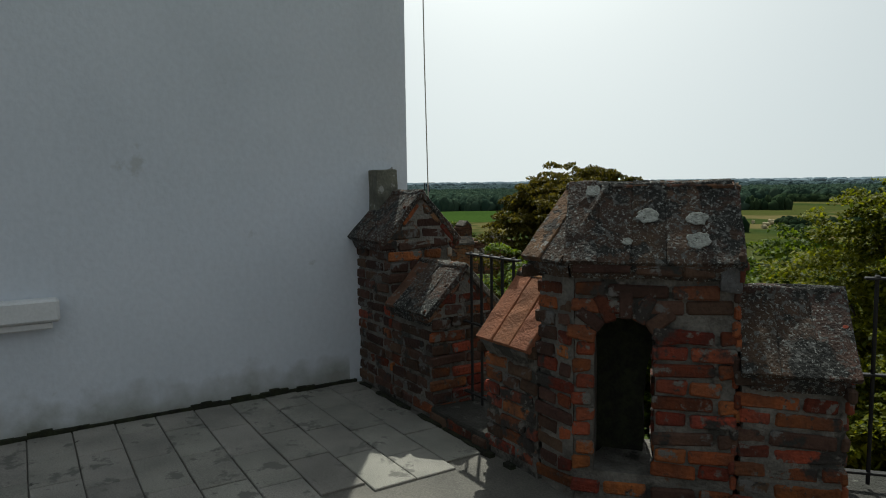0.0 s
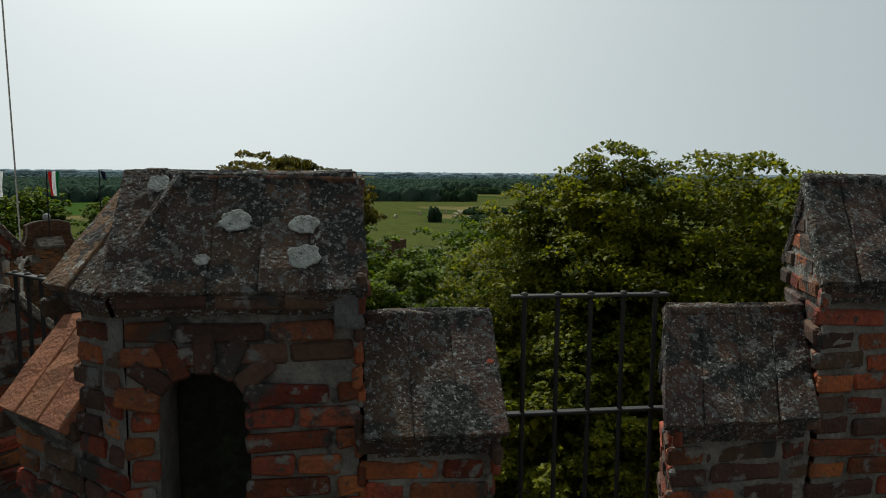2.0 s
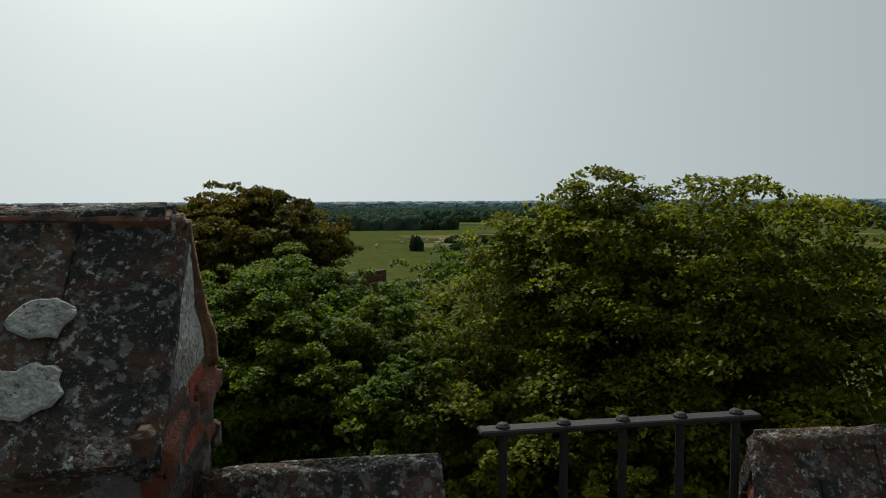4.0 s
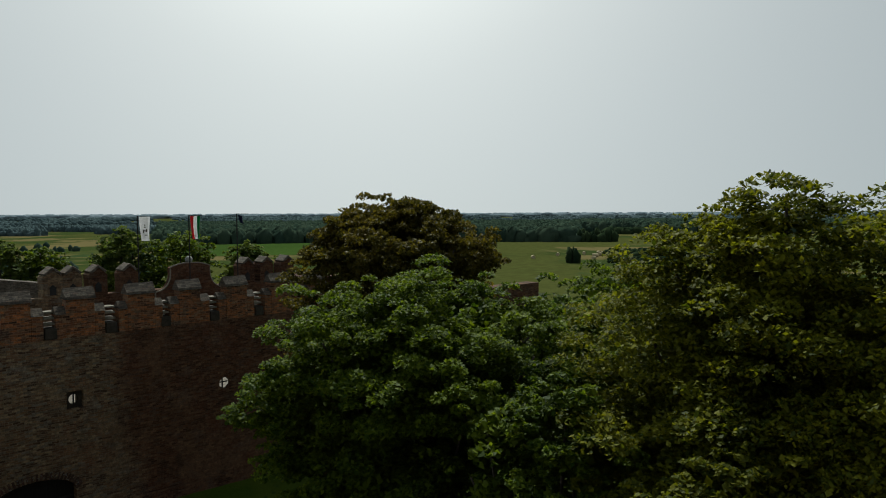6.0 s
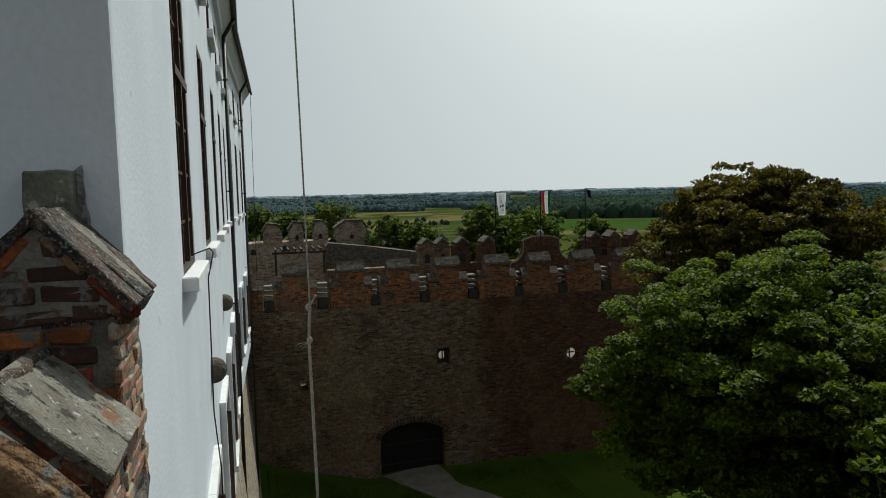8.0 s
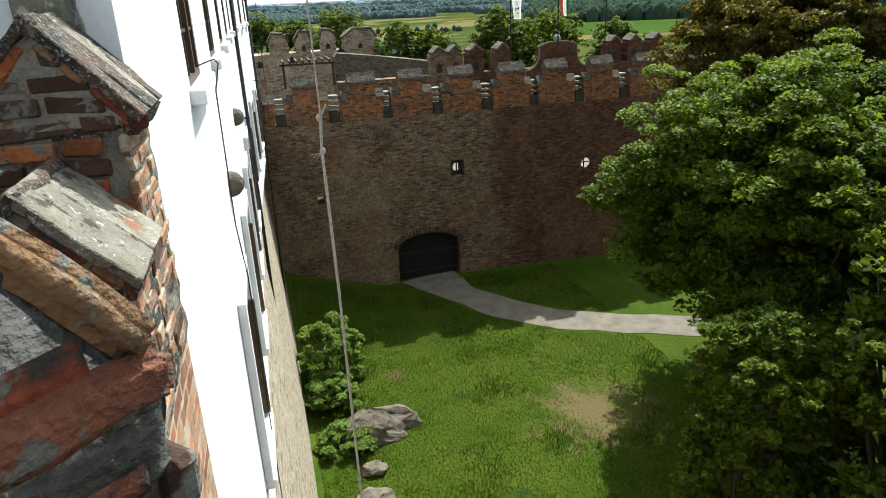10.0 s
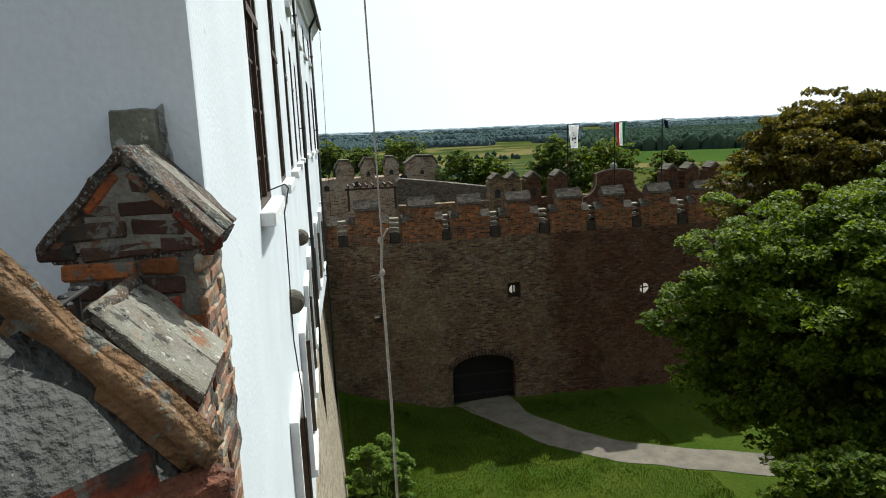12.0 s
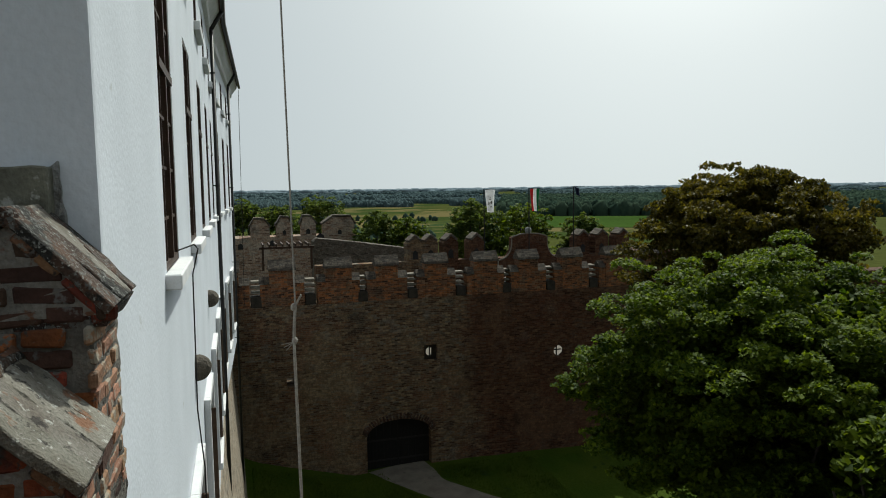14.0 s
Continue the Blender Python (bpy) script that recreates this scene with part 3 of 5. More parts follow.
obj("field", bm, mat("young green crop", (0.040, 0.072, 0.016), (0.032, 0.060, 0.014), scale=0.02, fine=0.5, bump=0, spec=0), label="bright green crop field beyond the castle", category="field", kind="structure")

# ---- the white palace wing ----
WIN_X = [-2.85 - 3.45 * k for k in range(8)]
LOW_X = [-4.15 - 3.55 * k for k in range(7)]
WIN_W, WIN_Z0, WIN_Z1 = 1.35, 0.88, 3.55
LOW_Z0, LOW_Z1 = -4.0, -1.75
UP_Z0, UP_Z1 = 4.55, 5.6


def bulge(x):
    """The far part of the facade turns a little outward."""
    return max(0.0, -(x + 18.5)) * 0.04


holes = []
for wx in WIN_X:
    holes.append((wx - WIN_W, wx, WIN_Z0, WIN_Z1))
    if wx < -5:
        holes.append((wx - WIN_W + 0.1, wx - 0.1, UP_Z0, UP_Z1))
holes += [(wx - WIN_W, wx, LOW_Z0, LOW_Z1) for wx in LOW_X]
bm = grid_wall(bmesh.new(), [-31.5, -18.5, 0.0], [-5.3, 6.3], holes, -0.55, 0.0, lambda u, v, t: (u, t + bulge(u), v))
obj("wall_north", bm, PLASTER, label="tall white plastered palace facade", category="wall", kind="structure")
bm = block(bmesh.new(), -0.5, 0.0, -12.0, -0.55, -0.3, 7.5)
obj("wall_east", bm, DAMP, label="white plastered wall beside the terrace in shade", category="wall", kind="structure")
# Inner wall and floors added near-black, so the windows look into dark rooms.
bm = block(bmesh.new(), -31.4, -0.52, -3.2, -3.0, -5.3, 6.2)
obj("wall_inner", bm, DARKSHADE, label="inner wall behind the windows, painted near-black for shade", category="wall", kind="structure")
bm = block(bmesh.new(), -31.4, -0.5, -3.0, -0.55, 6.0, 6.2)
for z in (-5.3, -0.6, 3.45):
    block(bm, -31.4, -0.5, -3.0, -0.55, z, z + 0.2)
obj("ceiling", bm, DARKSHADE, label="palace floors painted near-black for shade", category="ceiling", kind="structure")
bm = prism(bmesh.new(), [(0.012, -5.3), (0.78, -14.5), (-0.6, -14.5), (-0.6, -5.3)], -31.6, 0.0)
obj("wall_socle", bm, SOCLE, label="battered rubble and brick socle of the palace", category="wall", kind="structure")

# roof with its eave
roof = empty("palace_roof", label="dark tiled palace roof with moulded white eave", category="roof", kind="structure")
for x0, x1 in ((-18.5, -0.6), (-31.6, -18.5)):
    y0, y1 = bulge(x0), bulge(x1)
    for nm, prof, mm in (("roof_slope", [(0.42, 6.55), (0.42, 6.62), (-6.0, 11.2), (-6.0, 11.1)], ROOFTILE), ("cornice", [(0.0, 6.0), (0.10, 6.05), (0.13, 6.2), (0.25, 6.35), (0.36, 6.5), (0.36, 6.55), (0.0, 6.56)], TRIMWHITE)):
        bm = prism(bmesh.new(), prof, x0, x1)
        for v in bm.verts:
            v.co.y += bulge(v.co.x)
        part(nm, bm, mm, roof)
    part("gutter", rod(bmesh.new(), (x0, 0.46 + y0, 6.53), (x1, 0.46 + y1, 6.53), 0.06, 8), PIPE, roof)
bm = bmesh.new()
for i in range(110):
    x = -31.5 + i * 0.28
    block(bm, x, x + 0.2, 0.36 + bulge(x), 0.46 + bulge(x), 6.58, 6.66)
part("eave_tiles", bm, ROOFTILE, roof)


def window(wx, z0, z1, w, bars, rows, kind):
    """A casement in its reveal, x running from wx - w to wx: frame, bars, panes, sill."""
    m = empty("window_1", pose(wx - w / 2, bulge(wx - w / 2), z0, 0, 0, -2.3 if wx < -18 else 0), label={"main": "tall brown wooden casement window in white facade", "low": "brown wooden window with white moulded surround", "up": "small attic window under the eave"}[kind], category="window", kind="structure")
    h, f, d = z1 - z0, 0.07, -0.09 if kind == "low" else -0.036
    bm = bmesh.new()
    for a, b, c, e in ((-w / 2, -w / 2 + f, 0, h), (w / 2 - f, w / 2, 0, h), (-w / 2 + f, w / 2 - f, 0, f), (-w / 2 + f, w / 2 - f, h - f, h)):
        block(bm, a + 0.002, b - 0.002, d - 0.05, d + 0.03, c + 0.002, e - 0.002)
    wf = part("window_frame", bm, WOOD, m)
    part("mullion", block(bmesh.new(), -0.035, 0.035, d - 0.04, d + 0.045, f, h - f), WOOD, m)
    part("transom", block(bmesh.new(), -w / 2 + f, w / 2 - f, d - 0.042, d + 0.05, h * 0.66 - 0.04, h * 0.66 + 0.04), WOOD, m)
    for s in (-1, 1):
        for k in range(bars):
            x = s * (0.035 + (w / 2 - f - 0.035) * (k + 1) / (bars + 1))
            part("glazing_bar", block(bmesh.new(), x - 0.014, x + 0.014, d - 0.02, d + 0.02, f, h - f), WOOD, wf)
    for k in range(rows):
        z = h * (k + 1) / (rows + 1)
        part("glazing_bar", block(bmesh.new(), -w / 2 + f, w / 2 - f, d - 0.018, d + 0.018, z - 0.014, z + 0.014), WOOD, wf)
    for s in (-1, 1):
        x0, x1 = sorted((s * 0.035, s * (w / 2 - f)))
        pane = part("pane", block(bmesh.new(), x0, x1, d - 0.006, d, f, h - f), GLASS, m)
        pane.visible_shadow = False
    if kind == "main":
        part("window_sill", block(bmesh.new(), -w / 2 - 0.16, w / 2 + 0.16, -0.02, 0.13, -0.13, 0.0, 0.012), TRIMWHITE, m)
    elif kind == "low":
        part("window_sill", block(bmesh.new(), -w / 2 - 0.16, w / 2 + 0.16, -0.02, 0.14, -0.14, 0.0, 0.012), TRIMWHITE, m)
        for s in (-1, 1):
            x = s * (w / 2 + 0.1)
            part("surround", block(bmesh.new(), x - 0.07, x + 0.07, 0.001, 0.10, 0.0, h + 0.14, 0.008), TRIMWHITE, m)
        part("surround", block(bmesh.new(), -w / 2 - 0.03, w / 2 + 0.03, 0.001, 0.098, h + 0.002, h + 0.14, 0.008), TRIMWHITE, m)
        leaf = part("shutter", block(bmesh.new(), -w / 2 - 0.02, -w / 2 + 0.02, -0.08, 0.12, 0.03, h * 0.8, 0.006), GREYWOOD, m, "weathered board shutter standing open")
    else:
        part("window_sill", block(bmesh.new(), -w / 2 - 0.12, w / 2 + 0.12, -0.02, 0.11, -0.16, 0.0, 0.012), TRIMWHITE, m)
    return m


for wx in WIN_X:
    window(wx, WIN_Z0, WIN_Z1, WIN_W, 1, 5, "main")
    if wx < -5:
        window(wx - 0.1, UP_Z0, UP_Z1, WIN_W - 0.2, 0, 2, "up")

for wx in LOW_X:
    window(wx, LOW_Z0, LOW_Z1, WIN_W, 1, 4, "low")


def downpipe(x):
    m = empty("downpipe", pose(x, 0.13 + bulge(x), 0), label="dark sheet metal rain downpipe on the white facade", category="downpipe", group="downpipes on the facade")
    pipe = part("pipe", rod(bmesh.new(), (0, 0, -12.9), (0, 0, 6.0), 0.055, 10), PIPE, m, smooth=True)
    part("elbow", rod(bmesh.new(), (0, 0, 6.0), (0, 0.30, 6.5), 0.055, 10), PIPE, m, smooth=True)
    for z in (-10.5, -7.5, -4.8, -1.5, 1.7, 4.8):
        bm = rod(bmesh.new(), (0, 0, z), (0, 0, z + 0.05), 0.068, 10)
        block(bm, -0.012, 0.012, -0.128, -0.05, z + 0.01, z + 0.04)
        part("clip", bm, PIPE, pipe)


downpipe(-17.0)
downpipe(-27.5)

for bx, bz in ((-6.0, -0.72), (-10.9, -0.55)):
    bm = bmesh.new()
    bmesh.ops.create_uvsphere(bm, u_segments=20, v_segments=12, radius=0.17)
    roughen(bm, 0.008, 14)
    for v in bm.verts:
        v.co += Vector((bx, 0.03, bz))
    obj("stone_ball", bm, ROCK, label="stone ball set into the white facade", category="stone ball", group="stone balls in the facade", smooth=True)

bm = bmesh.new()
pts = [(-4.1, -0.05, 0.95), (-4.4, 0.14, 1.0), (-4.7, 0.16, 0.93), (-4.95, 0.08, 0.62), (-5.05, 0.06, -1.0), (-5.08, 0.11, -1.7), (-5.1, 0.11, -5.2)]
for a, b in zip(pts, pts[1:]):
    rod(bm, a, b, 0.008, 6)
obj("cable", bm, IRON, label="black cable hanging down the white facade", category="cable")

obj("lightning_wire", rod(bmesh.new(), (-31.4, 0.95, 6.4), (-31.3, 0.85, -4.0), 0.012, 5), IRON, label="thin wire hanging at the far end of the facade", category="wire")

# the sill of a terrace window, seen at its end
bm = block(bmesh.new(), 0.0, 0.13, -4.2, -2.52, 0.74, 0.88, 0.015)
block(bm, 0.0, 0.09, -4.15, -2.56, 0.69, 0.74, 0.01)
obj("window_sill", bm, TRIMWHITE, label="white plastered sill on the shaded terrace wall", category="window sill", kind="structure")
bm = roughen(block(bmesh.new(), -0.02, 0.145, -0.345, -0.165, 1.15, 1.665, 0.008), 0.008, 12, 3)
obj("wall_stub", bm, mat("grey mossy stone", (0.17, 0.165, 0.13), (0.10, 0.10, 0.08), scale=8, fine=50, bump=0.8, spots=[((0.30, 0.30, 0.27), 12, 0.6)]), label="mossy grey brick stub against the white wall", category="wall stub")

# ---- the terrace ----
P_LEFT = pose(0, -0.20, 0)
BEND = (2.36, -0.20)
P_RIGHT = pose(BEND[0], BEND[1], 0, 0, 0, 42)
HALF = 0.25


def right_pt(s, o):
    v = P_RIGHT @ Vector((s, o, 0))
    return v.x, v.y


bm = prism(bmesh.new(), [(0.0, -12.0), (9.0, -12.0), right_pt(8.5, -0.2), (2.37, -0.38), (0.0, -0.38)], -0.25, -0.012, "z")
floor = obj("floor", bm, CONCRETE, label="terrace floor of grey slabs and worn cement", category="floor", kind="structure")
bm = bmesh.new()
rng = random.Random(5)
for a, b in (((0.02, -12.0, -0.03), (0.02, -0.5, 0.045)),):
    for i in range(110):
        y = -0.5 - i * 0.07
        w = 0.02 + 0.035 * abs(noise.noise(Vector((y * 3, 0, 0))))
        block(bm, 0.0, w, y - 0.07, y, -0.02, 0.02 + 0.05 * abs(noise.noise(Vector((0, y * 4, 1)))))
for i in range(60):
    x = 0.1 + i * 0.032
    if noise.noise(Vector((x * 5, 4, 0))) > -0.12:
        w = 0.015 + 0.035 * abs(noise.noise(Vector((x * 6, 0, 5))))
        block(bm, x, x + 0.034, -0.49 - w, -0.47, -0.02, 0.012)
obj("moss", bm, MOSS_AND_SHADE, label="black moss and painted shade along the foot of the walls", category="moss", kind="stuff")


# ---- bricks, merlons and railings ----
def brick_mesh(l, h, d, seed):
    bm = block(bmesh.new(), -l / 2, l / 2, -d, 0.02, -h / 2, h / 2)
    bmesh.ops.bevel(bm, geom=[e for e in bm.edges], offset=0.009, segments=1, affect="EDGES")
    r = random.Random(seed)
    o = Vector((r.uniform(0, 50), r.uniform(0, 50), 0))
    for v in bm.verts:
        v.co += 0.009 * noise.noise_vector(v.co * 14 + o)
        v.co.z += 0.008 * noise.noise(v.co * 5 + o)
    me = bpy.data.meshes.new("brick")
    bm.to_mesh(me)
    bm.free()
    return me


COURSE = 0.081
LENGTHS = (0.275, 0.20, 0.135, 0.09)
BRICKS = {}
for mk, mm in (("red", BRICK), ("dark", BRICKDARK), ("buff", BRICKBUFF)):
    for li, ll in enumerate(LENGTHS):
        BRICKS[mk, li] = []
        for k in range(4):
            me = brick_mesh(ll, 0.064, 0.012, k * 7 + li)
            me.materials.append(mm)
            BRICKS[mk, li].append(me)


def lay(parent, face, z0, z1, span, skip=None, seed=0, dark=0.3, proud=0.0, clay="red"):
    """Courses of single bricks on a face: its local x runs along it, -y comes out of it. span(z) gives the ends of a course."""
    r = random.Random(seed)
    z = z0 + COURSE / 2
    k = 0
    while z + 0.03 < z1:
        a, b = span(z)
        x = a + (0.0 if k % 2 else -0.02)
        first = True
        while b - x > 0.05:
            li = r.choice((0, 0, 0, 2, 2, 1) if k % 2 else (0, 2, 2, 1, 0))
            if first and k % 2:
                li = 2
            first = False
            room = b - x
            if LENGTHS[li] > room - 0.03:
                fits = [i for i in range(4) if LENGTHS[i] <= room + 0.01]
                if not fits:
                    break
                li = fits[0]
            l = LENGTHS[li]
            cx = x + l / 2
            if not (skip and skip(cx - l / 2, cx + l / 2, z)) and cx - l / 2 > a - 0.04:
                ob = new("brick", r.choice(BRICKS["dark" if r.random() < dark else clay, li]))
                ob.parent = parent
                ob.matrix_local = face @ pose(cx, -proud - r.uniform(-0.010, 0.006), z + r.uniform(-0.008, 0.008), r.uniform(-1.5, 1.5), r.uniform(-2.2, 2.2), r.uniform(-1.2, 1.2))
            x += l + r.uniform(0.012, 0.022)
        z += COURSE
        k += 1


TILES = {}
for mk, mm in (("old", TILE), ("brown", TILEBROWN), ("pale", TILEPALE), ("skewed", TILE), ("clean", TILECLEAN)):
    TILES[mk] = []
    for k in range(5):
        bm = block(bmesh.new(), -0.068, 0.068, -0.5, 0.5, -0.02, 0.02)
        bmesh.ops.subdivide_edges(bm, edges=[e for e in bm.edges if abs(e.verts[0].co.y - e.verts[1].co.y) > 0.5], cuts=5)
        bmesh.ops.bevel(bm, geom=[e for e in bm.edges if e.is_manifold and e.calc_face_angle(0) > 0.5], offset=0.005, segments=1, affect="EDGES")
        for v in bm.verts:
            v.co += Vector((0.3, 0.3, 1)) * 0.012 * noise.noise(v.co * 9 + Vector((k * 5, 0, 0)))
            if mk == "skewed":
                v.co.x += 0.13 * v.co.y
        me = bpy.data.meshes.new("cap_tile")
        bm.to_mesh(me)
        bm.free()
        me.materials.append(mm)
        TILES[mk].append(me)


def cap(parent, m, s0, s1, eave, ridge, out, tiles, seed, cuts=(None, None), inset=(0.0, 0.0), outer=None, outer_tiles=None, skew=0.0):
    """A steep little roof over a merlon: a mortar core and sloping bricks on both sides. cuts: (slope at the start, at the end) of a mitre, in s for each metre of offset."""
    r = random.Random(seed)
    oo = outer or out
    bm = prism(bmesh.new(), [(-out + 0.02, eave - 0.02), (0, ridge - 0.075), (oo - 0.02, eave - 0.02), (oo - 0.05, eave - 0.075), (-out + 0.05, eave - 0.075)], s0 + inset[0], s1 - inset[1])
    bmesh.ops.subdivide_edges(bm, edges=[e for e in bm.edges if abs(e.verts[0].co.x - e.verts[1].co.x) > 0.1], cuts=max(2, int((s1 - s0) / 0.05)))
    if cuts[0] is not None:
        bmesh.ops.bisect_plane(bm, geom=bm.verts[:] + bm.edges[:] + bm.faces[:], plane_co=(0, 0, 0), plane_no=(-1, cuts[0], 0), clear_outer=True)
    if cuts[1] is not None:
        bmesh.ops.bisect_plane(bm, geom=bm.verts[:] + bm.edges[:] + bm.faces[:], plane_co=(cuts[1][0], 0, 0), plane_no=(1, cuts[1][1], 0), clear_outer=True)
    for v in bm.verts:
        v.co += 0.006 * noise.noise_vector(v.co * 9) + Vector((skew * v.co.y, 0, 0))
    core = part("cap_core", bm, MORTAR if "clean" in tiles else TILE, parent)
    core.matrix_local = m
    n = max(1, round((s1 - s0) / 0.148))
    for side, wide in ((-1, out), (1, oo)):
        slope = math.hypot(wide, ridge - eave)
        tilt = math.degrees(math.atan2(ridge - eave, wide))
        for k in range(n):
            s = s0 + (k + 0.5) * (s1 - s0) / n
            for j, (f0, f1) in enumerate(((0.0, 1.0),)):
                mid = (f0 + f1) / 2
                o = side * wide * (1 - mid)
                if cuts[0] is not None and s < cuts[0] * o - 0.03:
                    continue
                if cuts[1] is not None and s > cuts[1][0] - cuts[1][1] * o + 0.03:
                    continue
                tk = r.choice(tiles if side < 0 else outer_tiles or tiles)
                ob = new("cap_tile", r.choice(TILES[tk]))
                ob.parent = parent
                lift = -0.018 + r.uniform(-0.004, 0.004)
                at = m @ pose(s + skew * o, o + side * lift, eave + (ridge - eave) * mid + lift * 0.6, 0, 0, 0 if side < 0 else 180) @ pose(0, 0, 0, tilt + r.uniform(-1.5, 1.5), 0, r.uniform(-1.5, 1.5))
                ob.matrix_local = at @ Matrix.Diagonal(((s1 - s0) / n / (0.146 if tk == "clean" else 0.1345), slope * (f1 - f0) * 0.985, 1, 1))
    bm = bmesh.new()
    ra, rb = (s0 if cuts[0] is None else 0.0), (s1 if cuts[1] is None else cuts[1][0])
    rod(bm, (ra + 0.01, 0, ridge - 0.037), (rb - 0.01, 0, ridge - 0.037), 0.034, 8)
    bmesh.ops.subdivide_edges(bm, edges=[e for e in bm.edges if abs(e.verts[0].co.x - e.verts[1].co.x) > 0.1], cuts=8)
    roughen(bm, 0.012, 11)
    rd = part("ridge_mortar", bm, TILE, parent, smooth=True)
    rd.matrix_local = m


def verge(parent, m, s, eave, ridge, out, facing, seed, red):
    """Bricks laid up the slope under the cap, showing on the gable end at s."""
    r = random.Random(seed)
    for side in (-1, 1):
        tilt = -side * math.degrees(math.atan2(ridge - eave, out))
        length = math.hypot(out, ridge - eave)
        f = 0.10
        while f < 0.86:
            ln = r.choice((0.16, 0.20, 0.11)) / length
            ln = min(ln, 0.93 - f)
            mid = f + ln / 2
            bm = block(bmesh.new(), -0.03, 0.014, -ln * length / 2 + 0.006, ln * length / 2 - 0.006, -0.034, 0.022, 0.009)
            roughen(bm, 0.008, 11, 1)
            ob = part("verge_brick", bm, BRICK if r.random() < red else TILEBROWN, parent)
            ob.matrix_local = m @ pose(s, side * out * (1 - mid), eave + (ridge - eave) * mid - 0.062, 0, 0, 0 if facing > 0 else 180) @ pose(0, 0, 0, tilt * facing, 0, 0)
            f += ln + 0.015


def merlon(name, m, s0, s1, eave, ridge, label, tiles, seed, dark, out=0.33, ends=(True, True), skip=None, group="", outer=None, outer_tiles=None, skew=0.0):
    """A brick merlon in parapet coordinates: s along, o outward, on the terrace floor; skew splays its ends."""
    turn = math.degrees(math.atan(skew))
    t = empty(name, label=label, category="merlon", group=group)
    bm = block(bmesh.new(), s0 + 0.008, s1 - 0.008, -HALF + 0.001, HALF - 0.001, -0.02, eave - 0.05)
    bmesh.ops.subdivide_edges(bm, edges=bm.edges[:], cuts=19, use_grid_fill=True)
    roughen(bm, 0.011, 10)
    roughen(bm, 0.009, 27)
    for v in bm.verts:
        v.co.x += skew * v.co.y
    part("core", bm, MORTAR, t).matrix_local = m
    cap(t, m, s0 - (0.0 if not ends[0] else 0.03), s1 + (0.0 if not ends[1] else 0.03), eave, ridge, out, tiles, seed, inset=(0.04, 0.04), outer=outer, outer_tiles=outer_tiles, skew=skew)
    top = eave - 0.06
    lay(t, m @ pose(-skew * HALF, -HALF, 0), 0.02, top, lambda z: (s0, s1), seed=seed, dark=dark)
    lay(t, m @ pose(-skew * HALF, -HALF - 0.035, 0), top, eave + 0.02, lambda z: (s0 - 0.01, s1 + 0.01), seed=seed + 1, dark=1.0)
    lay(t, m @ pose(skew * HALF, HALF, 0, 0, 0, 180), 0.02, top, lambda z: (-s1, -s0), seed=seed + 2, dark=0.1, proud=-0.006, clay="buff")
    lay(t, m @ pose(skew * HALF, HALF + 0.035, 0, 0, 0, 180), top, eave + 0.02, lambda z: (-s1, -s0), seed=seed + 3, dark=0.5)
    def gable(z):
        w = HALF if z < top else out * max(0.0, (ridge - 0.03 - z)) / (ridge - eave)
        return -w, w
    if ends[1]:
        lay(t, m @ pose(s1, 0, 0, 0, 0, 90 - turn), 0.02, ridge - 0.06, gable, seed=seed + 4, dark=0.35, skip=skip)
        bm = prism(bmesh.new(), [(-out + 0.03, eave - 0.03), (0, ridge - 0.06), (out - 0.03, eave - 0.03)], s1 - 0.02, s1 + 0.004)
        roughen(bm, 0.010, 9, 6)
        for v in bm.verts:
            v.co.x += skew * v.co.y
        part("gable", bm, SMEAR, t).matrix_local = m
        if not skew:
            verge(t, m, s1, eave, ridge, out, 1, seed + 6, 0.45)
    if ends[0]:
        lay(t, m @ pose(s0, 0, 0, 0, 0, -90 - turn), 0.02, ridge - 0.06, gable, seed=seed + 5, dark=0.35)
        bm = prism(bmesh.new(), [(-out + 0.03, eave - 0.03), (0, ridge - 0.06), (out - 0.03, eave - 0.03)], s0 - 0.004, s0 + 0.02)
        roughen(bm, 0.010, 9, 6)
        for v in bm.verts:
            v.co.x += skew * v.co.y
        part("gable", bm, SMEAR, t).matrix_local = m
    return t


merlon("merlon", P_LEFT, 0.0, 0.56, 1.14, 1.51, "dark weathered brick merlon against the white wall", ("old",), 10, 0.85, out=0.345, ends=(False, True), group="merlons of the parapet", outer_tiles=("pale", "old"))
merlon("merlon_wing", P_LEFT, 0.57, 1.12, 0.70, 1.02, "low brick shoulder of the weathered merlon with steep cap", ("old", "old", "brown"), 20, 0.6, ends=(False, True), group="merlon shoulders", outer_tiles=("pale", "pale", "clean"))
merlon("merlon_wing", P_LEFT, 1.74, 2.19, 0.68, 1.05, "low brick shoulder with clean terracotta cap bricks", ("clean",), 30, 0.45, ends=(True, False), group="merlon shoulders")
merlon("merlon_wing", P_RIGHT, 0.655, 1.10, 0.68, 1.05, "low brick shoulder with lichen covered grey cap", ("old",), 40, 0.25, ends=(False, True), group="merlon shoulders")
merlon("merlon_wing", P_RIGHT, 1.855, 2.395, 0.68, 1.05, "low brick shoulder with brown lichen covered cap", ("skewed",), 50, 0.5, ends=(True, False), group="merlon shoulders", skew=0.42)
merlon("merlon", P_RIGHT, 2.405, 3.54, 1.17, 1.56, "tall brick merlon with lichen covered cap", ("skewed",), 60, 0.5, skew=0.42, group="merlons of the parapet")

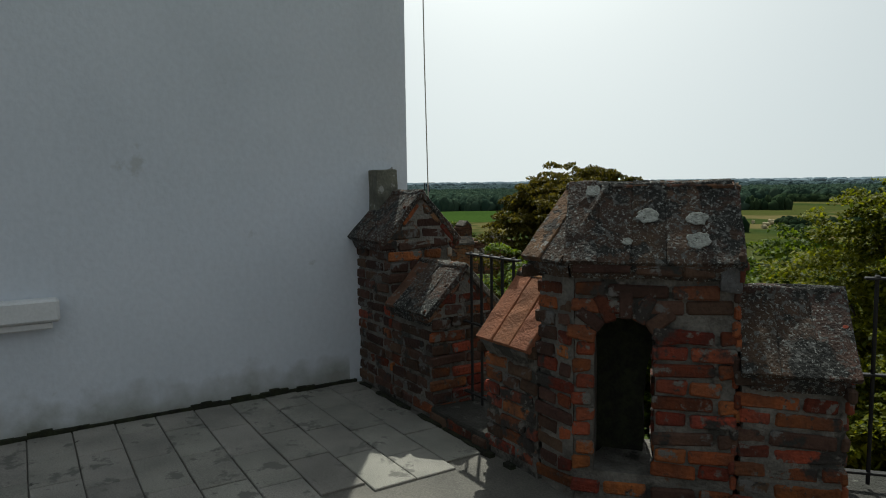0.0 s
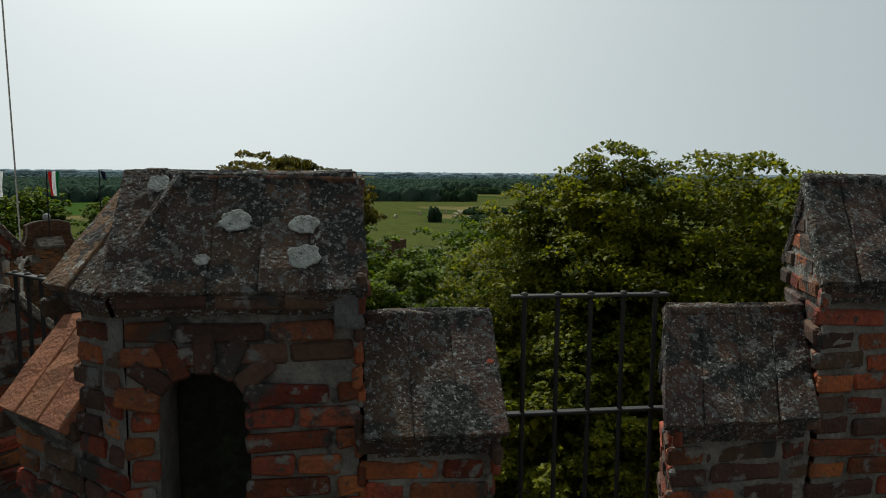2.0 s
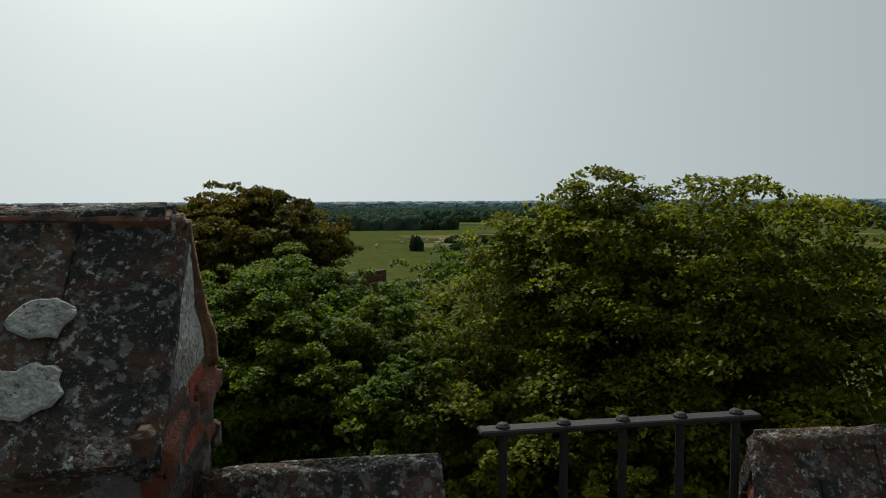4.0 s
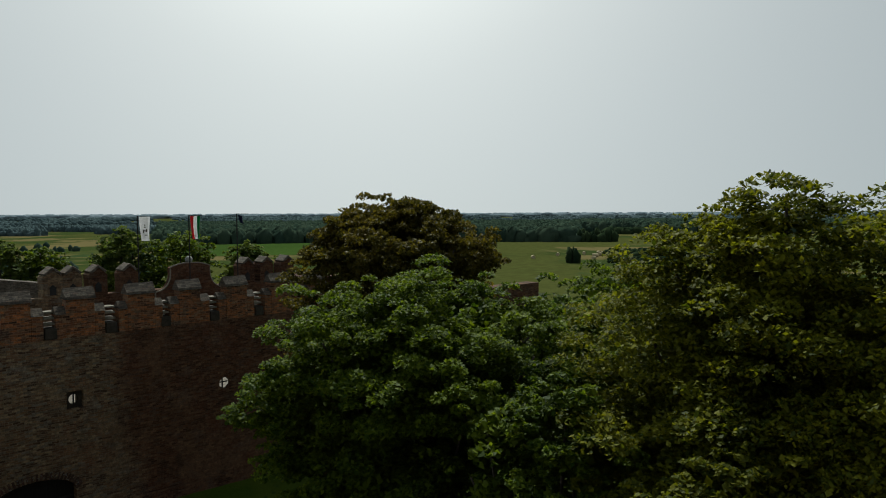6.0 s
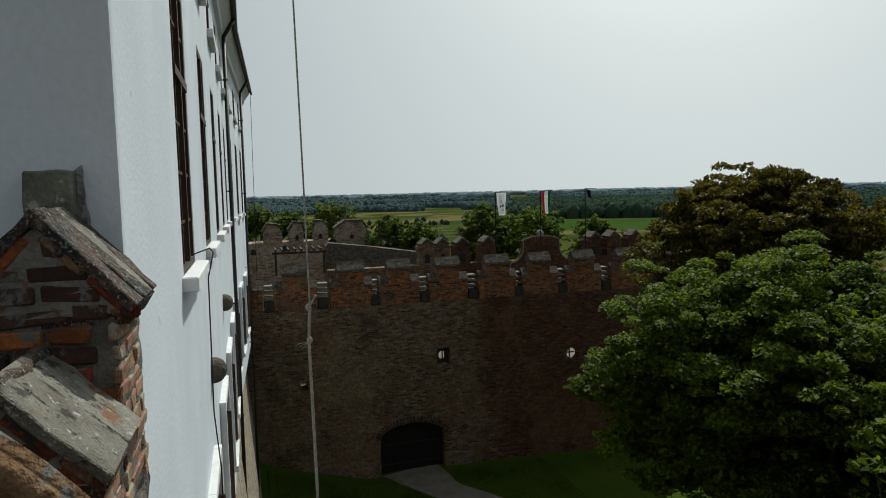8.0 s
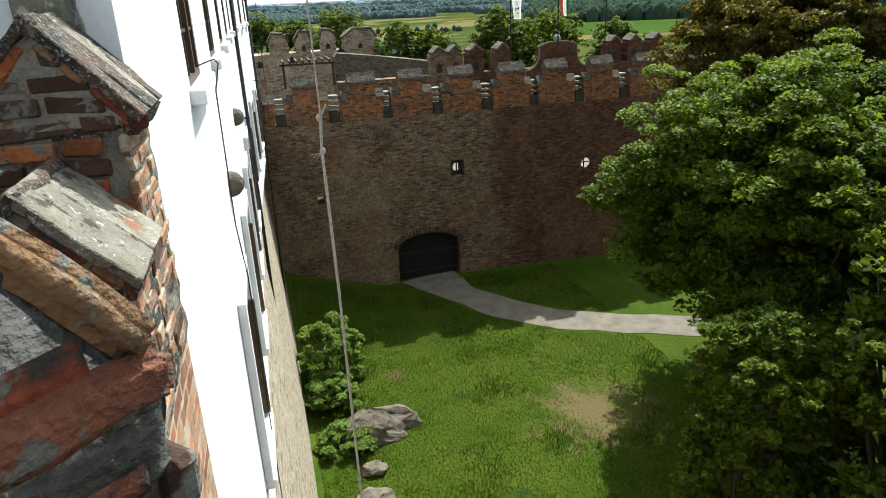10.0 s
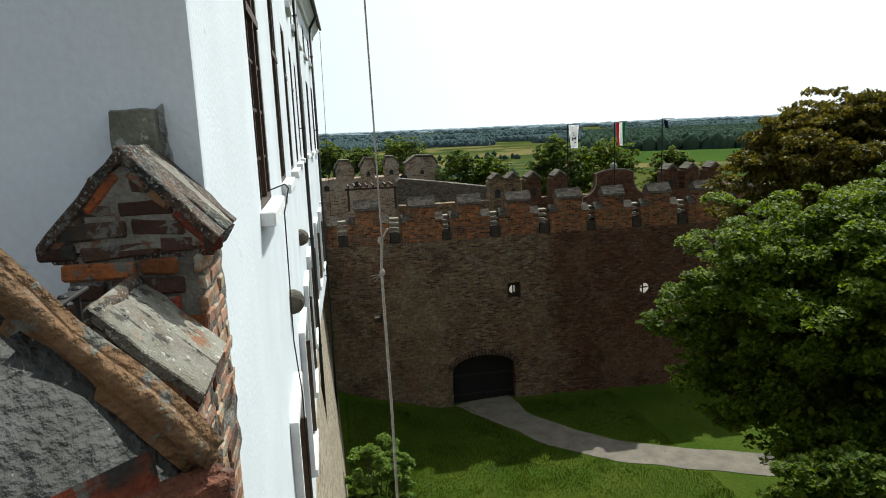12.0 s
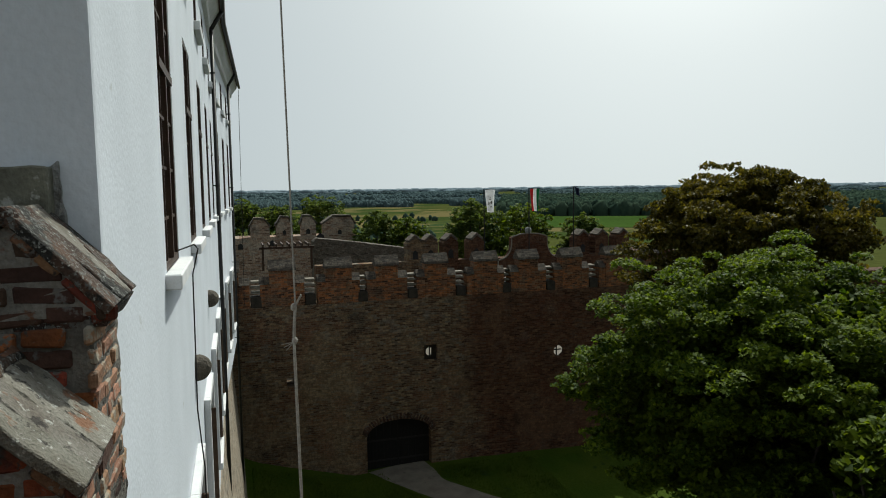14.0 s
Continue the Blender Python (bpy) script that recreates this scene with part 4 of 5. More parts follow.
# the bent merlon with its loophole
LOOP = (0.0, 0.285, 0.14, 0.78)
corner = empty("corner_merlon", label="bent red brick merlon with arched loophole and lichen spotted cap", category="merlon", group="merlons of the parapet")
EAVE, RIDGE, TAN = 1.17, 1.555, math.tan(radians(21))
bm = block(bmesh.new(), 2.208, 2.60, -HALF + 0.002, HALF - 0.008, -0.02, EAVE - 0.05)
bmesh.ops.subdivide_edges(bm, edges=bm.edges[:], cuts=16, use_grid_fill=True)
roughen(bm, 0.011, 10)
roughen(bm, 0.008, 27)
bmesh.ops.bisect_plane(bm, geom=bm.verts[:] + bm.edges[:] + bm.faces[:], plane_co=(BEND[0], 0, 0), plane_no=(1, TAN, 0), clear_outer=True)
part("core", bm, MORTAR, corner).matrix_local = P_LEFT


def arch_pts(a, b, spring, n=10):
    r = (b - a) / 2
    return [((a + b) / 2 - r * math.cos(math.pi * i / n), spring + 0.9 * r * math.sin(math.pi * i / n)) for i in range(n + 1)]


bm = bmesh.new()
l0, l1, lz, spring = LOOP
prism(bm, [(-0.25, -0.02), (l0, -0.02), (l0, EAVE - 0.05), (-0.25, EAVE - 0.05)], -HALF + 0.008, HALF - 0.008, "y")
prism(bm, [(l1, -0.02), (0.637, -0.02), (0.637, EAVE - 0.05), (l1, EAVE - 0.05)], -HALF + 0.008, HALF - 0.008, "y")
prism(bm, [(l0, -0.02), (l1, -0.02), (l1, lz), (l0, lz)], -HALF + 0.008, HALF - 0.008, "y")
ap = arch_pts(l0, l1, spring)
for (xa, za), (xb, zb) in zip(ap, ap[1:]):
    prism(bm, [(xa, za), (xb, zb), (xb, EAVE - 0.05), (xa, EAVE - 0.05)], -HALF + 0.008, HALF - 0.008, "y")
bmesh.ops.remove_doubles(bm, verts=bm.verts[:], dist=0.0005)
bmesh.ops.bisect_plane(bm, geom=bm.verts[:] + bm.edges[:] + bm.faces[:], plane_co=(0, 0, 0), plane_no=(-1, TAN, 0), clear_outer=True)
part("core", bm, MORTAR, corner).matrix_local = P_RIGHT
cap(corner, P_LEFT, 2.15, 2.72, EAVE, RIDGE, 0.34, ("old", "brown", "brown"), 71, cuts=(None, (BEND[0], TAN)), inset=(0.04, 0.0), outer=0.30)
cap(corner, P_RIGHT, -0.30, 0.635, EAVE, RIDGE, 0.32, ("old",), 72, cuts=(TAN, None), inset=(0.0, 0.05), outer=0.25, outer_tiles=("brown",))
inner_l, inner_r = BEND[0] + HALF * TAN, -HALF * TAN
TOP = EAVE - 0.06


def in_loop(a, b, z):
    c, r = (l0 + l1) / 2, (l1 - l0) / 2
    return b > l0 + 0.015 and a < l1 - 0.015 and lz - 0.03 < z < spring + 0.03 + 0.9 * r * math.sqrt(max(0.0, 1 - ((max(a, min(b, c)) - c) / r) ** 2))


lay(corner, P_LEFT @ pose(0, -HALF, 0), 0.02, TOP, lambda z: (2.20, inner_l - 0.005), seed=81, dark=0.4)
lay(corner, P_RIGHT @ pose(0, -HALF, 0), 0.02, lz, lambda z: (inner_r + 0.01, 0.645), seed=82, dark=0.2)
lay(corner, P_RIGHT @ pose(0, -HALF, 0), lz, spring + 0.10, lambda z: (l1 + 0.005, 0.645), seed=83, dark=0.18)
lay(corner, P_RIGHT @ pose(0, -HALF, 0), spring + 0.14, TOP, lambda z: (inner_r + 0.01, 0.645), seed=84, dark=0.2)
lay(corner, P_RIGHT @ pose(0, -HALF, 0), lz, spring + 0.10, lambda z: (inner_r + 0.01, l0 - 0.005), seed=91, dark=0.3)
lay(corner, P_LEFT @ pose(0, -HALF - 0.035, 0), TOP, EAVE + 0.02, lambda z: (2.18, inner_l), seed=85, dark=1.0)
lay(corner, P_RIGHT @ pose(0, -HALF - 0.035, 0), TOP, EAVE + 0.02, lambda z: (inner_r + 0.01, 0.655), seed=86, dark=0.8)
lay(corner, P_RIGHT @ pose(0.645, 0, 0, 0, 0, 90), 0.02, RIDGE - 0.06, lambda z: (-HALF, 0.2) if z < TOP else (-0.29, 0.22) if z < TOP + 0.09 else (0, 0), seed=87, dark=0.25)
bm = prism(bmesh.new(), [(-0.30, EAVE + 0.0), (0, RIDGE - 0.06), (0.255, EAVE + 0.03), (0.24, EAVE - 0.12), (-0.28, EAVE - 0.12)], 0.56, 0.655)
bmesh.ops.subdivide_edges(bm, edges=bm.edges[:], cuts=14, use_grid_fill=True)
for v in bm.verts:
    v.co += 0.012 * noise.noise_vector(v.co * 8) + 0.006 * noise.noise_vector(v.co * 31)
part("end_render", bm, GABLEMORTAR, corner, "grey lichen specked mortar of the gable end", smooth=True).matrix_local = P_RIGHT


def end_brick(name, o0, z0, o1, z1, thick, s_in, s_out, material, seed, label=""):
    """A rounded worn brick showing on the gable end, running from (o0, z0) to (o1, z1) along its upper edge."""
    ln, tilt = math.hypot(o1 - o0, z1 - z0), math.degrees(math.atan2(z1 - z0, o1 - o0))
    bm = block(bmesh.new(), s_in, s_out, 0.0, ln, -thick, 0.0)
    bmesh.ops.bevel(bm, geom=bm.edges[:], offset=0.014, segments=3, affect="EDGES")
    bmesh.ops.subdivide_edges(bm, edges=[e for e in bm.edges if e.calc_length() > 0.03], cuts=9, use_grid_fill=True)
    for v in bm.verts:
        v.co += 0.010 * noise.noise_vector(v.co * 9 + Vector((seed, 0, 0))) + 0.004 * noise.noise_vector(v.co * 34)
    part(name, bm, material, corner, label, smooth=True).matrix_local = P_RIGHT @ pose(0, o0, z0, tilt, 0, 0)


end_brick("verge_brick", 0.0, RIDGE - 0.008, 0.262, EAVE + 0.036, 0.046, 0.58, 0.668, TILEBROWN, 3, "brown weathered verge brick")
end_brick("verge_brick", -0.325, EAVE + 0.0, -0.005, RIDGE - 0.012, 0.046, 0.615, 0.664, TILE, 9)
end_brick("eave_brick", 0.02, EAVE + 0.035, 0.258, EAVE + 0.020, 0.062, 0.50, 0.676, WORNRED, 5, "red worn brick of the eave course")
end_brick("eave_brick", -0.28, EAVE + 0.03, 0.005, EAVE + 0.035, 0.062, 0.50, 0.672, WORNRED, 12)
end_brick("eave_brick", 0.10, EAVE - 0.070, 0.225, EAVE - 0.075, 0.055, 0.50, 0.664, WORNRED, 15)
lay(corner, P_LEFT @ pose(2.20, 0, 0, 0, 0, -90), 0.02, RIDGE - 0.06, lambda z: (-HALF, HALF) if z < TOP else (-0.34 * max(0, RIDGE - 0.03 - z) / (RIDGE - EAVE), 0.34 * max(0, RIDGE - 0.03 - z) / (RIDGE - EAVE)), seed=88, dark=0.5)
lay(corner, P_RIGHT @ pose(0, HALF, 0, 0, 0, 180), 0.02, TOP, lambda z: (-0.645, -l1), seed=89, dark=0.3)
lay(corner, P_RIGHT @ pose(l1, 0, 0, 0, 0, -90), lz, spring + 0.06, lambda z: (-HALF, HALF), seed=90, dark=0.3)
# The embrasure is coloured black to give the darkness of the unlit hole.
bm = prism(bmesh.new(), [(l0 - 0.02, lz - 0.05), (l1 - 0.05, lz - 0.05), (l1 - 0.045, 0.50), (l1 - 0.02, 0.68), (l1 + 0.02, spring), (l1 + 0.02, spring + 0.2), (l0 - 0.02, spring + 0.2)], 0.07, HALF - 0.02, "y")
part("embrasure", roughen(bm, 0.02, 9, 3), MOSS_AND_SHADE, corner, "narrowing embrasure painted black for its shade").matrix_local = P_RIGHT
rl = random.Random(3)
r_out = (l1 - l0) / 2
for i in range(7):
    a = math.pi * (i + 0.5) / 7
    ob = new("arch_brick", rl.choice(BRICKS["dark" if i % 2 else "red", 2]))
    ob.parent = corner
    cx, cz = (l0 + l1) / 2 - (r_out + 0.065) * math.cos(a), spring + 0.9 * (r_out + 0.065) * math.sin(a)
    ob.matrix_local = P_RIGHT @ pose(cx, -HALF - 0.002, cz, 0, math.degrees(a), 0)

# lichen rosettes on the bent merlon's cap
for s, f, rr in ((0.24, 0.55, 0.045), (0.465, 0.52, 0.042), (0.47, 0.27, 0.046), (-0.02, 0.86, 0.035), (0.15, 0.25, 0.022)):
    bm = bmesh.new()
    bmesh.ops.create_circle(bm, cap_ends=True, segments=22, radius=rr)
    for v in bm.verts:
        v.co *= 1 + 0.35 * noise.noise(Vector((v.co.x * 60 + s * 90, v.co.y * 60, f * 9)))
        v.co.x *= 1.15
    g = bmesh.ops.extrude_face_region(bm, geom=bm.faces[:])
    for v in [e for e in g["geom"] if isinstance(e, bmesh.types.BMVert)]:
        v.co = Vector((v.co.x * 0.9, v.co.y * 0.9, 0.003))
    li = part("lichen", bm, LICHEN, corner, "pale grey lichen rosette")
    li.matrix_local = P_RIGHT @ pose(s, -0.32 * (1 - f) - 0.006, EAVE + (RIDGE - EAVE) * f + 0.004, math.degrees(math.atan2(RIDGE - EAVE, 0.32)), 0, 0)


def railing(m, s0, s1, n, label, inner=0.0):
    t = empty("iron_railing", label=label, category="railing", group="railings between merlons")
    t.matrix_world = m
    top, mid, low = 1.095, 0.64, 0.165
    a, b = s0 + 0.1, s1 - 0.04
    top_rail = part("top_rail", block(bmesh.new(), s0 + 0.04 + inner, s1 - 0.03, -0.02, 0.02, top - 0.012, top, 0.003), IRON, t)
    for z in (mid, low):
        part("cross_rail", block(bmesh.new(), s0 - 0.03, s1 + 0.03 + 1.6 * inner, -0.018, 0.018, z - 0.012, z, 0.003), IRON, t)
        for s in (s0, s1):
            bm = bmesh.new()
            bmesh.ops.create_uvsphere(bm, u_segments=10, v_segments=6, radius=0.03)
            for v in bm.verts:
                v.co = Vector((v.co.x * 0.5 + s, v.co.y, v.co.z + z - 0.005))
            part("anchor", bm, IRON, t)
    for k in range(n):
        x = s0 + 0.09 + inner + (s1 - s0 - 0.17 - inner) * k / (n - 1)
        bar = part("bar", rod(bmesh.new(), (x, 0, low - 0.06), (x, 0, top - 0.012), 0.0095, 8), IRON, t)
        bm = bmesh.new()
        bmesh.ops.create_uvsphere(bm, u_segments=8, v_segments=5, radius=0.016)
        for v in bm.verts:
            v.co = Vector((v.co.x + x, v.co.y, max(0, v.co.z) * 0.7 + top))
        part("rivet", bm, IRON, top_rail)
    return t


railing(P_LEFT, 1.12, 1.74, 5, "black iron railing between weathered brick merlons")
railing(P_RIGHT, 1.11, 1.86, 5, "black iron railing with riveted top rail", 0.06)
for m, s0, s1, nm in ((P_LEFT, 1.10, 1.76, "left"), (P_RIGHT, 1.08, 1.88, "right")):
    bm = roughen(block(bmesh.new(), s0, s1, -HALF - 0.02, HALF - 0.01, -0.02, 0.085, 0.01), 0.008, 9, 3)
    ob = obj("ledge", bm, LEDGE, label="rough dark mortar ledge under the iron railing", category="ledge", kind="structure")
    ob.matrix_world = m
    lay(ob, pose(0, -HALF - 0.02, 0), -0.01, 0.085, lambda z: (s0 + 0.02, s1 - 0.02), seed=99, dark=0.6)

# tower wall under the parapet
bm = prism(bmesh.new(), [(0.0, -0.44), (2.36 + 0.24 * TAN, -0.44), right_pt(9.0, -0.24), right_pt(9.0, 0.24), (2.36 - 0.24 * TAN, 0.04), (0.0, 0.04)], -14.5, -0.014, "z")
obj("wall_tower", bm, TOWERBRICK, label="brick tower wall below the parapet", category="wall", kind="structure")
bm = block(bmesh.new(), 0.0, 9.2, -12.4, -12.0, -0.3, 1.2)
block(bm, 9.0, 9.3, -12.0, 6.0, -0.3, 1.2)
obj("wall_back", bm, TOWERBRICK, label="plain brick parapet behind the terrace", category="wall", kind="structure")

# rope with its two knots, hanging free in front of the facade
bm = bmesh.new()
rp = [(-1.21, 0.86, 7.5), (-1.20, 0.885, 2.87), (-1.20, 0.905, 1.57), (-1.20, 0.915, 0.80), (-1.20, 0.905, 0.68), (-1.20, 0.90, 0.55), (-1.19, 0.915, -0.47), (-1.20, 0.925, -3.0), (-1.2, 0.94, -13.2)]
for i, (a, b) in enumerate(zip(rp, rp[1:])):
    rod(bm, a, b, 0.006 if i < 3 else 0.010, 7)
rope = obj("rope", bm, ROPE, label="grey hanging rope spliced with knots", category="rope")
for z in (0.80, 0.58):
    bm = bmesh.new()
    bmesh.ops.create_uvsphere(bm, u_segments=10, v_segments=7, radius=0.02)
    for v in bm.verts:
        v.co = Vector((v.co.x - 1.20, v.co.y + 0.905, v.co.z * 1.3 + z))
    part("knot", bm, ROPE, rope)
part("rope_end", rod(bmesh.new(), (-1.20, 0.91, 0.8), (-1.19, 0.955, 0.88), 0.008, 6), ROPE, rope)
for k in range(3):
    part("rope_end", rod(bmesh.new(), (-1.20, 0.90, 0.57), (-1.20, 0.85 - 0.015 * k, 0.52 + 0.02 * k), 0.003, 5), ROPE, rope)

# broken plaster beside the stub
bm = prism(bmesh.new(), [(-0.19, 1.66), (-0.15, 1.69), (-0.135, 1.5), (-0.12, 1.36), (-0.06, 1.22), (-0.02, 1.15), (-0.004, 1.05), (-0.004, 0.95), (-0.1, 1.0), (-0.19, 1.15)], -0.02, 0.026)
obj("broken_plaster", roughen(bm, 0.014, 13, 5), PLASTERBREAK, label="rough broken plaster edge beside the stub", category="plaster", kind="structure")

# ---- the curtain wall across the courtyard ----
WX = -31.5
GATE = (6.78, 10.30, -13.4, -11.45, -10.66)
holes = [(GATE[0], GATE[1], -14.0, GATE[3]), (9.98, 10.72, -7.62, -6.76), (17.6, 19.1, -8.3, -7.4), (2.75, 3.15, -8.35, -7.9)]
bm = grid_wall(bmesh.new(), [-0.2, 24.0], [-14.5, -10.6, -4.2], [holes[0], (GATE[0], GATE[1], GATE[3], -10.6), *holes[1:]], WX - 1.3, WX, lambda u, v, t: (t, u, v))
arch = bmesh.new()
ga = [((GATE[0] + GATE[1]) / 2 - (GATE[1] - GATE[0]) / 2 * math.cos(math.pi * i / 16), GATE[3] + (GATE[4] - GATE[3]) * math.sin(math.pi * i / 16)) for i in range(17)]
for (ya, za), (yb, zb) in zip(ga, ga[1:]):
    prism(arch, [(ya, za), (yb, zb), (yb, -10.6), (ya, -10.6)], WX - 1.3, WX)
bmesh.ops.remove_doubles(arch, verts=arch.verts[:], dist=0.001)
wall = obj("wall_curtain", bm, WALLBRICK, label="high old brick castle wall in shade with arched gate", category="wall", kind="structure")
bm = block(bmesh.new(), WX - 1.3, WX - 0.01, 24.0, 46.0, -14.5, -4.2)
obj("wall_curtain", bm, WALLBRICK, label="castle wall going on behind the trees", category="wall", kind="structure")
part("arch", arch, WALLBRICK, wall)
bm = bmesh.new()
block(bm, WX - 0.2, WX - 0.004, 18.2, 19.1, -8.3, -7.4)
block(bm, WX - 0.2, WX - 0.004, 17.6, 18.2, -8.3, -8.0)
for sy, sz in ((17.6, -8.0), (18.2, -8.0), (17.6, -7.4), (18.2, -7.4)):
    dy, dz = (0.19 if sy < 18 else -0.19), (0.19 if sz < -7.7 else -0.19)
    prism(bm, [(sy, sz), (sy + dy, sz), (sy, sz + dz)], WX - 0.2, WX - 0.004)
part("reveal", bm, WALLBRICK, wall)
bm = bmesh.new()
ring = [(10.35 + 0.21 * math.cos(a), -7.2 + 0.24 * math.sin(a), 10.35 + max(-0.37, min(0.37, 0.6 * math.cos(a))), -7.19 + max(-0.43, min(0.43, 0.6 * math.sin(a)))) for a in (math.pi * i / 12 for i in range(24))]
for (ya, za, yb, zb), (yc, zc, yd, zd) in zip(ring, ring[1:] + ring[:1]):
    prism(bm, [(ya, za), (yc, zc), (yd, zd), (yb, zb)], WX - 0.45, WX - 0.30)
part("window_plate", bm, DARKSTONE, wall, "dark stone plate with a rounded opening")
for i in range(30):
    a = math.pi * (i + 0.5) / 30
    yc, zc = (GATE[0] + GATE[1]) / 2, GATE[3]
    bm = block(bmesh.new(), -0.02, 0.035, -0.05, 0.05, 0.0, 0.34, 0.01)
    ob = part("arch_brick", bm, BRICKDARK, wall)
    ob.matrix_local = pose(WX, yc - 1.73 * math.cos(a), zc + 0.80 * math.sin(a), -math.degrees(math.atan2(1.73 * math.cos(a) * 0.5, 0.8 * math.sin(a) + 0.6)) * -1, 0, 0)

# gate leaves
for y0, y1 in ((6.80, 8.539), (8.541, 10.28)):
    g = empty("gate_leaf", pose(WX - 0.45, y0, -13.5), label="closed black plank gate under the brick arch", category="gate", group="gate leaves")
    for k in range(9):
        w = (y1 - y0) / 9
        ym = y0 + (k + 0.5) * w
        zt = GATE[3] + (GATE[4] - GATE[3]) * math.sqrt(max(0, 1 - ((ym - 8.54) / 1.76) ** 2)) + 13.5
        part("plank", block(bmesh.new(), -0.04, 0.02 + 0.01 * (k % 2), k * w + 0.001, (k + 1) * w - 0.001, 0.1, zt, 0.006), GATEWOOD, g)
    for z in (0.5, 1.6):
        part("strap", block(bmesh.new(), 0.03, 0.05, 0.05, y1 - y0 - 0.05, z, z + 0.09), IRON, g)

# merlons of the curtain wall
mer = []
for k in range(-1, 9):
    yc = 2.75 + 2.67 * k + (0.1 if k % 3 == 1 else -0.05)
    t = empty("wall_merlon", pose(WX - 0.35, yc, -4.2), label="orange brick merlon with grey lichen coping on the castle wall", category="merlon", group="merlons of the curtain wall")
    w = 0.62 + 0.05 * math.sin(k * 2.1)
    part("body", roughen(block(bmesh.new(), -0.32, 0.35, -w, w, 0, 1.82, 0.02), 0.02, 3, 2), WALLTOP, t)
    part("shoulder", block(bmesh.new(), -0.32, 0.345, -1.08, -w - 0.005, 0, 1.15, 0.02), WALLTOP, t)
    part("shoulder", block(bmesh.new(), -0.32, 0.345, w + 0.005, 1.08, 0, 1.15, 0.02), WALLTOP, t)
    bm = prism(bmesh.new(), [(-0.42, 1.80), (0.44, 1.80), (0.40, 1.92), (0.02, 2.34), (-0.38, 1.92)], -w - 0.06, w + 0.06, "y")
    part("coping", roughen(bm, 0.03, 4, 2), CAPFAR, t, "grey lichen covered coping")
    for s in (-1, 1):
        bm = prism(bmesh.new(), [(-0.40, 1.14), (0.42, 1.14), (0.02, 1.5)], min(s * (w + 0.01), s * 1.10), max(s * (w + 0.01), s * 1.10), "y")
        part("coping", roughen(bm, 0.02, 4, 2), CAPFAR, t)
for k in range(-1, 8):
    yc = 4.09 + 2.67 * k
    s = empty("loophole_steps", pose(WX - 0.4, yc, -4.2), label="pale stone slabs in the slit between merlons", category="slabs", group="slit slabs")
    part("sill_stone", roughen(block(bmesh.new(), -0.5, 0.42, -0.26, 0.26, 0.0, 0.52, 0.03), 0.035, 4, 2), DARKSTONE, s, "dark mossy stone block")
    for j in range(3):
        part("slab", roughen(block(bmesh.new(), -0.42, 0.22 - 0.05 * j, -0.24, 0.24, 0.66 + j * 0.27, 0.75 + j * 0.27, 0.01), 0.012, 5, 1), SLAB, s)
bm = block(bmesh.new(), WX - 3.0, WX - 1.31, 0.0, 24.0, -4.9, -4.6)
obj("wall_walk", bm, DARKSTONE, label="dark wall walk behind the merlons", category="wall walk", kind="structure")

# round window with a bar, and a square one, in the wall: lit openings
for yc, zc in ((17.9, -7.7), (10.35, -7.17)):
    bm = bmesh.new()
    block(bm, -0.03, 0.03, -0.03, 0.03, -0.35, 0.35)
    if yc > 15:
        block(bm, -0.028, 0.028, -0.3, 0.3, -0.03, 0.03)
    for v in bm.verts:
        v.co += Vector((WX - 0.3, yc, zc))
    obj("window_bar", bm, IRON, label="iron bar in the loophole of the castle wall", category="bar")

# outer ward: second row of gabled merlons, the curved gable and flags
# The openings are added so the pale ground shows through the curtain wall's holes.
bm = grid_wall(bmesh.new(), [5.0, 30.0], [-16.0, -2.9], [(9.5, 14.5, -15.0, -6.0), (16.5, 26.0, -15.0, -6.0)], -38.2, -37.4, lambda u, v, t: (t, u, v))
obj("wall_outer", bm, WALLBRICK, label="outer castle wall behind the curtain wall", category="wall", kind="structure")
# Pale ground added only to make those holes look bright.
bm = block(bmesh.new(), -80.0, -48.0, 10.0, 44.0, -16.2, -15.85)
obj("added_pale_ground", bm, GRAVEL, label="added pale ground that brightens the wall holes", category="yard", kind="structure")


def gabled(x, y, w, h, z0, label="small gabled brick merlon with grey cap"):
    t = empty("gabled_merlon", pose(x, y, z0), label=label, category="merlon", group="gabled merlons of the outer wall")
    part("body", roughen(prism(bmesh.new(), [(-w / 2, 0), (w / 2, 0), (w / 2, h), (0.12, h + 0.42), (-0.12, h + 0.42), (-w / 2, h)], -0.55, 0.4), 0.02, 3, 1), WALLBRICK, t)
    # A dark plate on the solid body paints the shade of an opening.
    part("niche_shade", prism(bmesh.new(), [(-0.16, 0.15), (0.16, 0.15), (0.16, 0.55), (0.0, 0.72), (-0.16, 0.55)], 0.35, 0.425), DARKSHADE, t)
    for s in (-1, 1):
        bm = roughen(block(bmesh.new(), -0.62, 0.45, -0.04, w / 2 + 0.02, -0.02, 0.12, 0.02), 0.02, 3, 1)
        ob = part("coping", bm, OUTERCAP, t)
        ob.matrix_local = pose(0, 0, h + 0.46, -math.degrees(math.atan2(0.42, w / 2)), 0, 0 if s > 0 else 180)
    return t
for y in (11.1, 12.1, 13.4, 15.1, 22.6, 24.0, 25.6):
    gabled(-37.8, y, 1.0, 1.1, -2.9)
g = empty("curved_gable", pose(-36.6, 18.3, -3.0), label="curved baroque brick gable with pale edge and stone ball", category="gable")
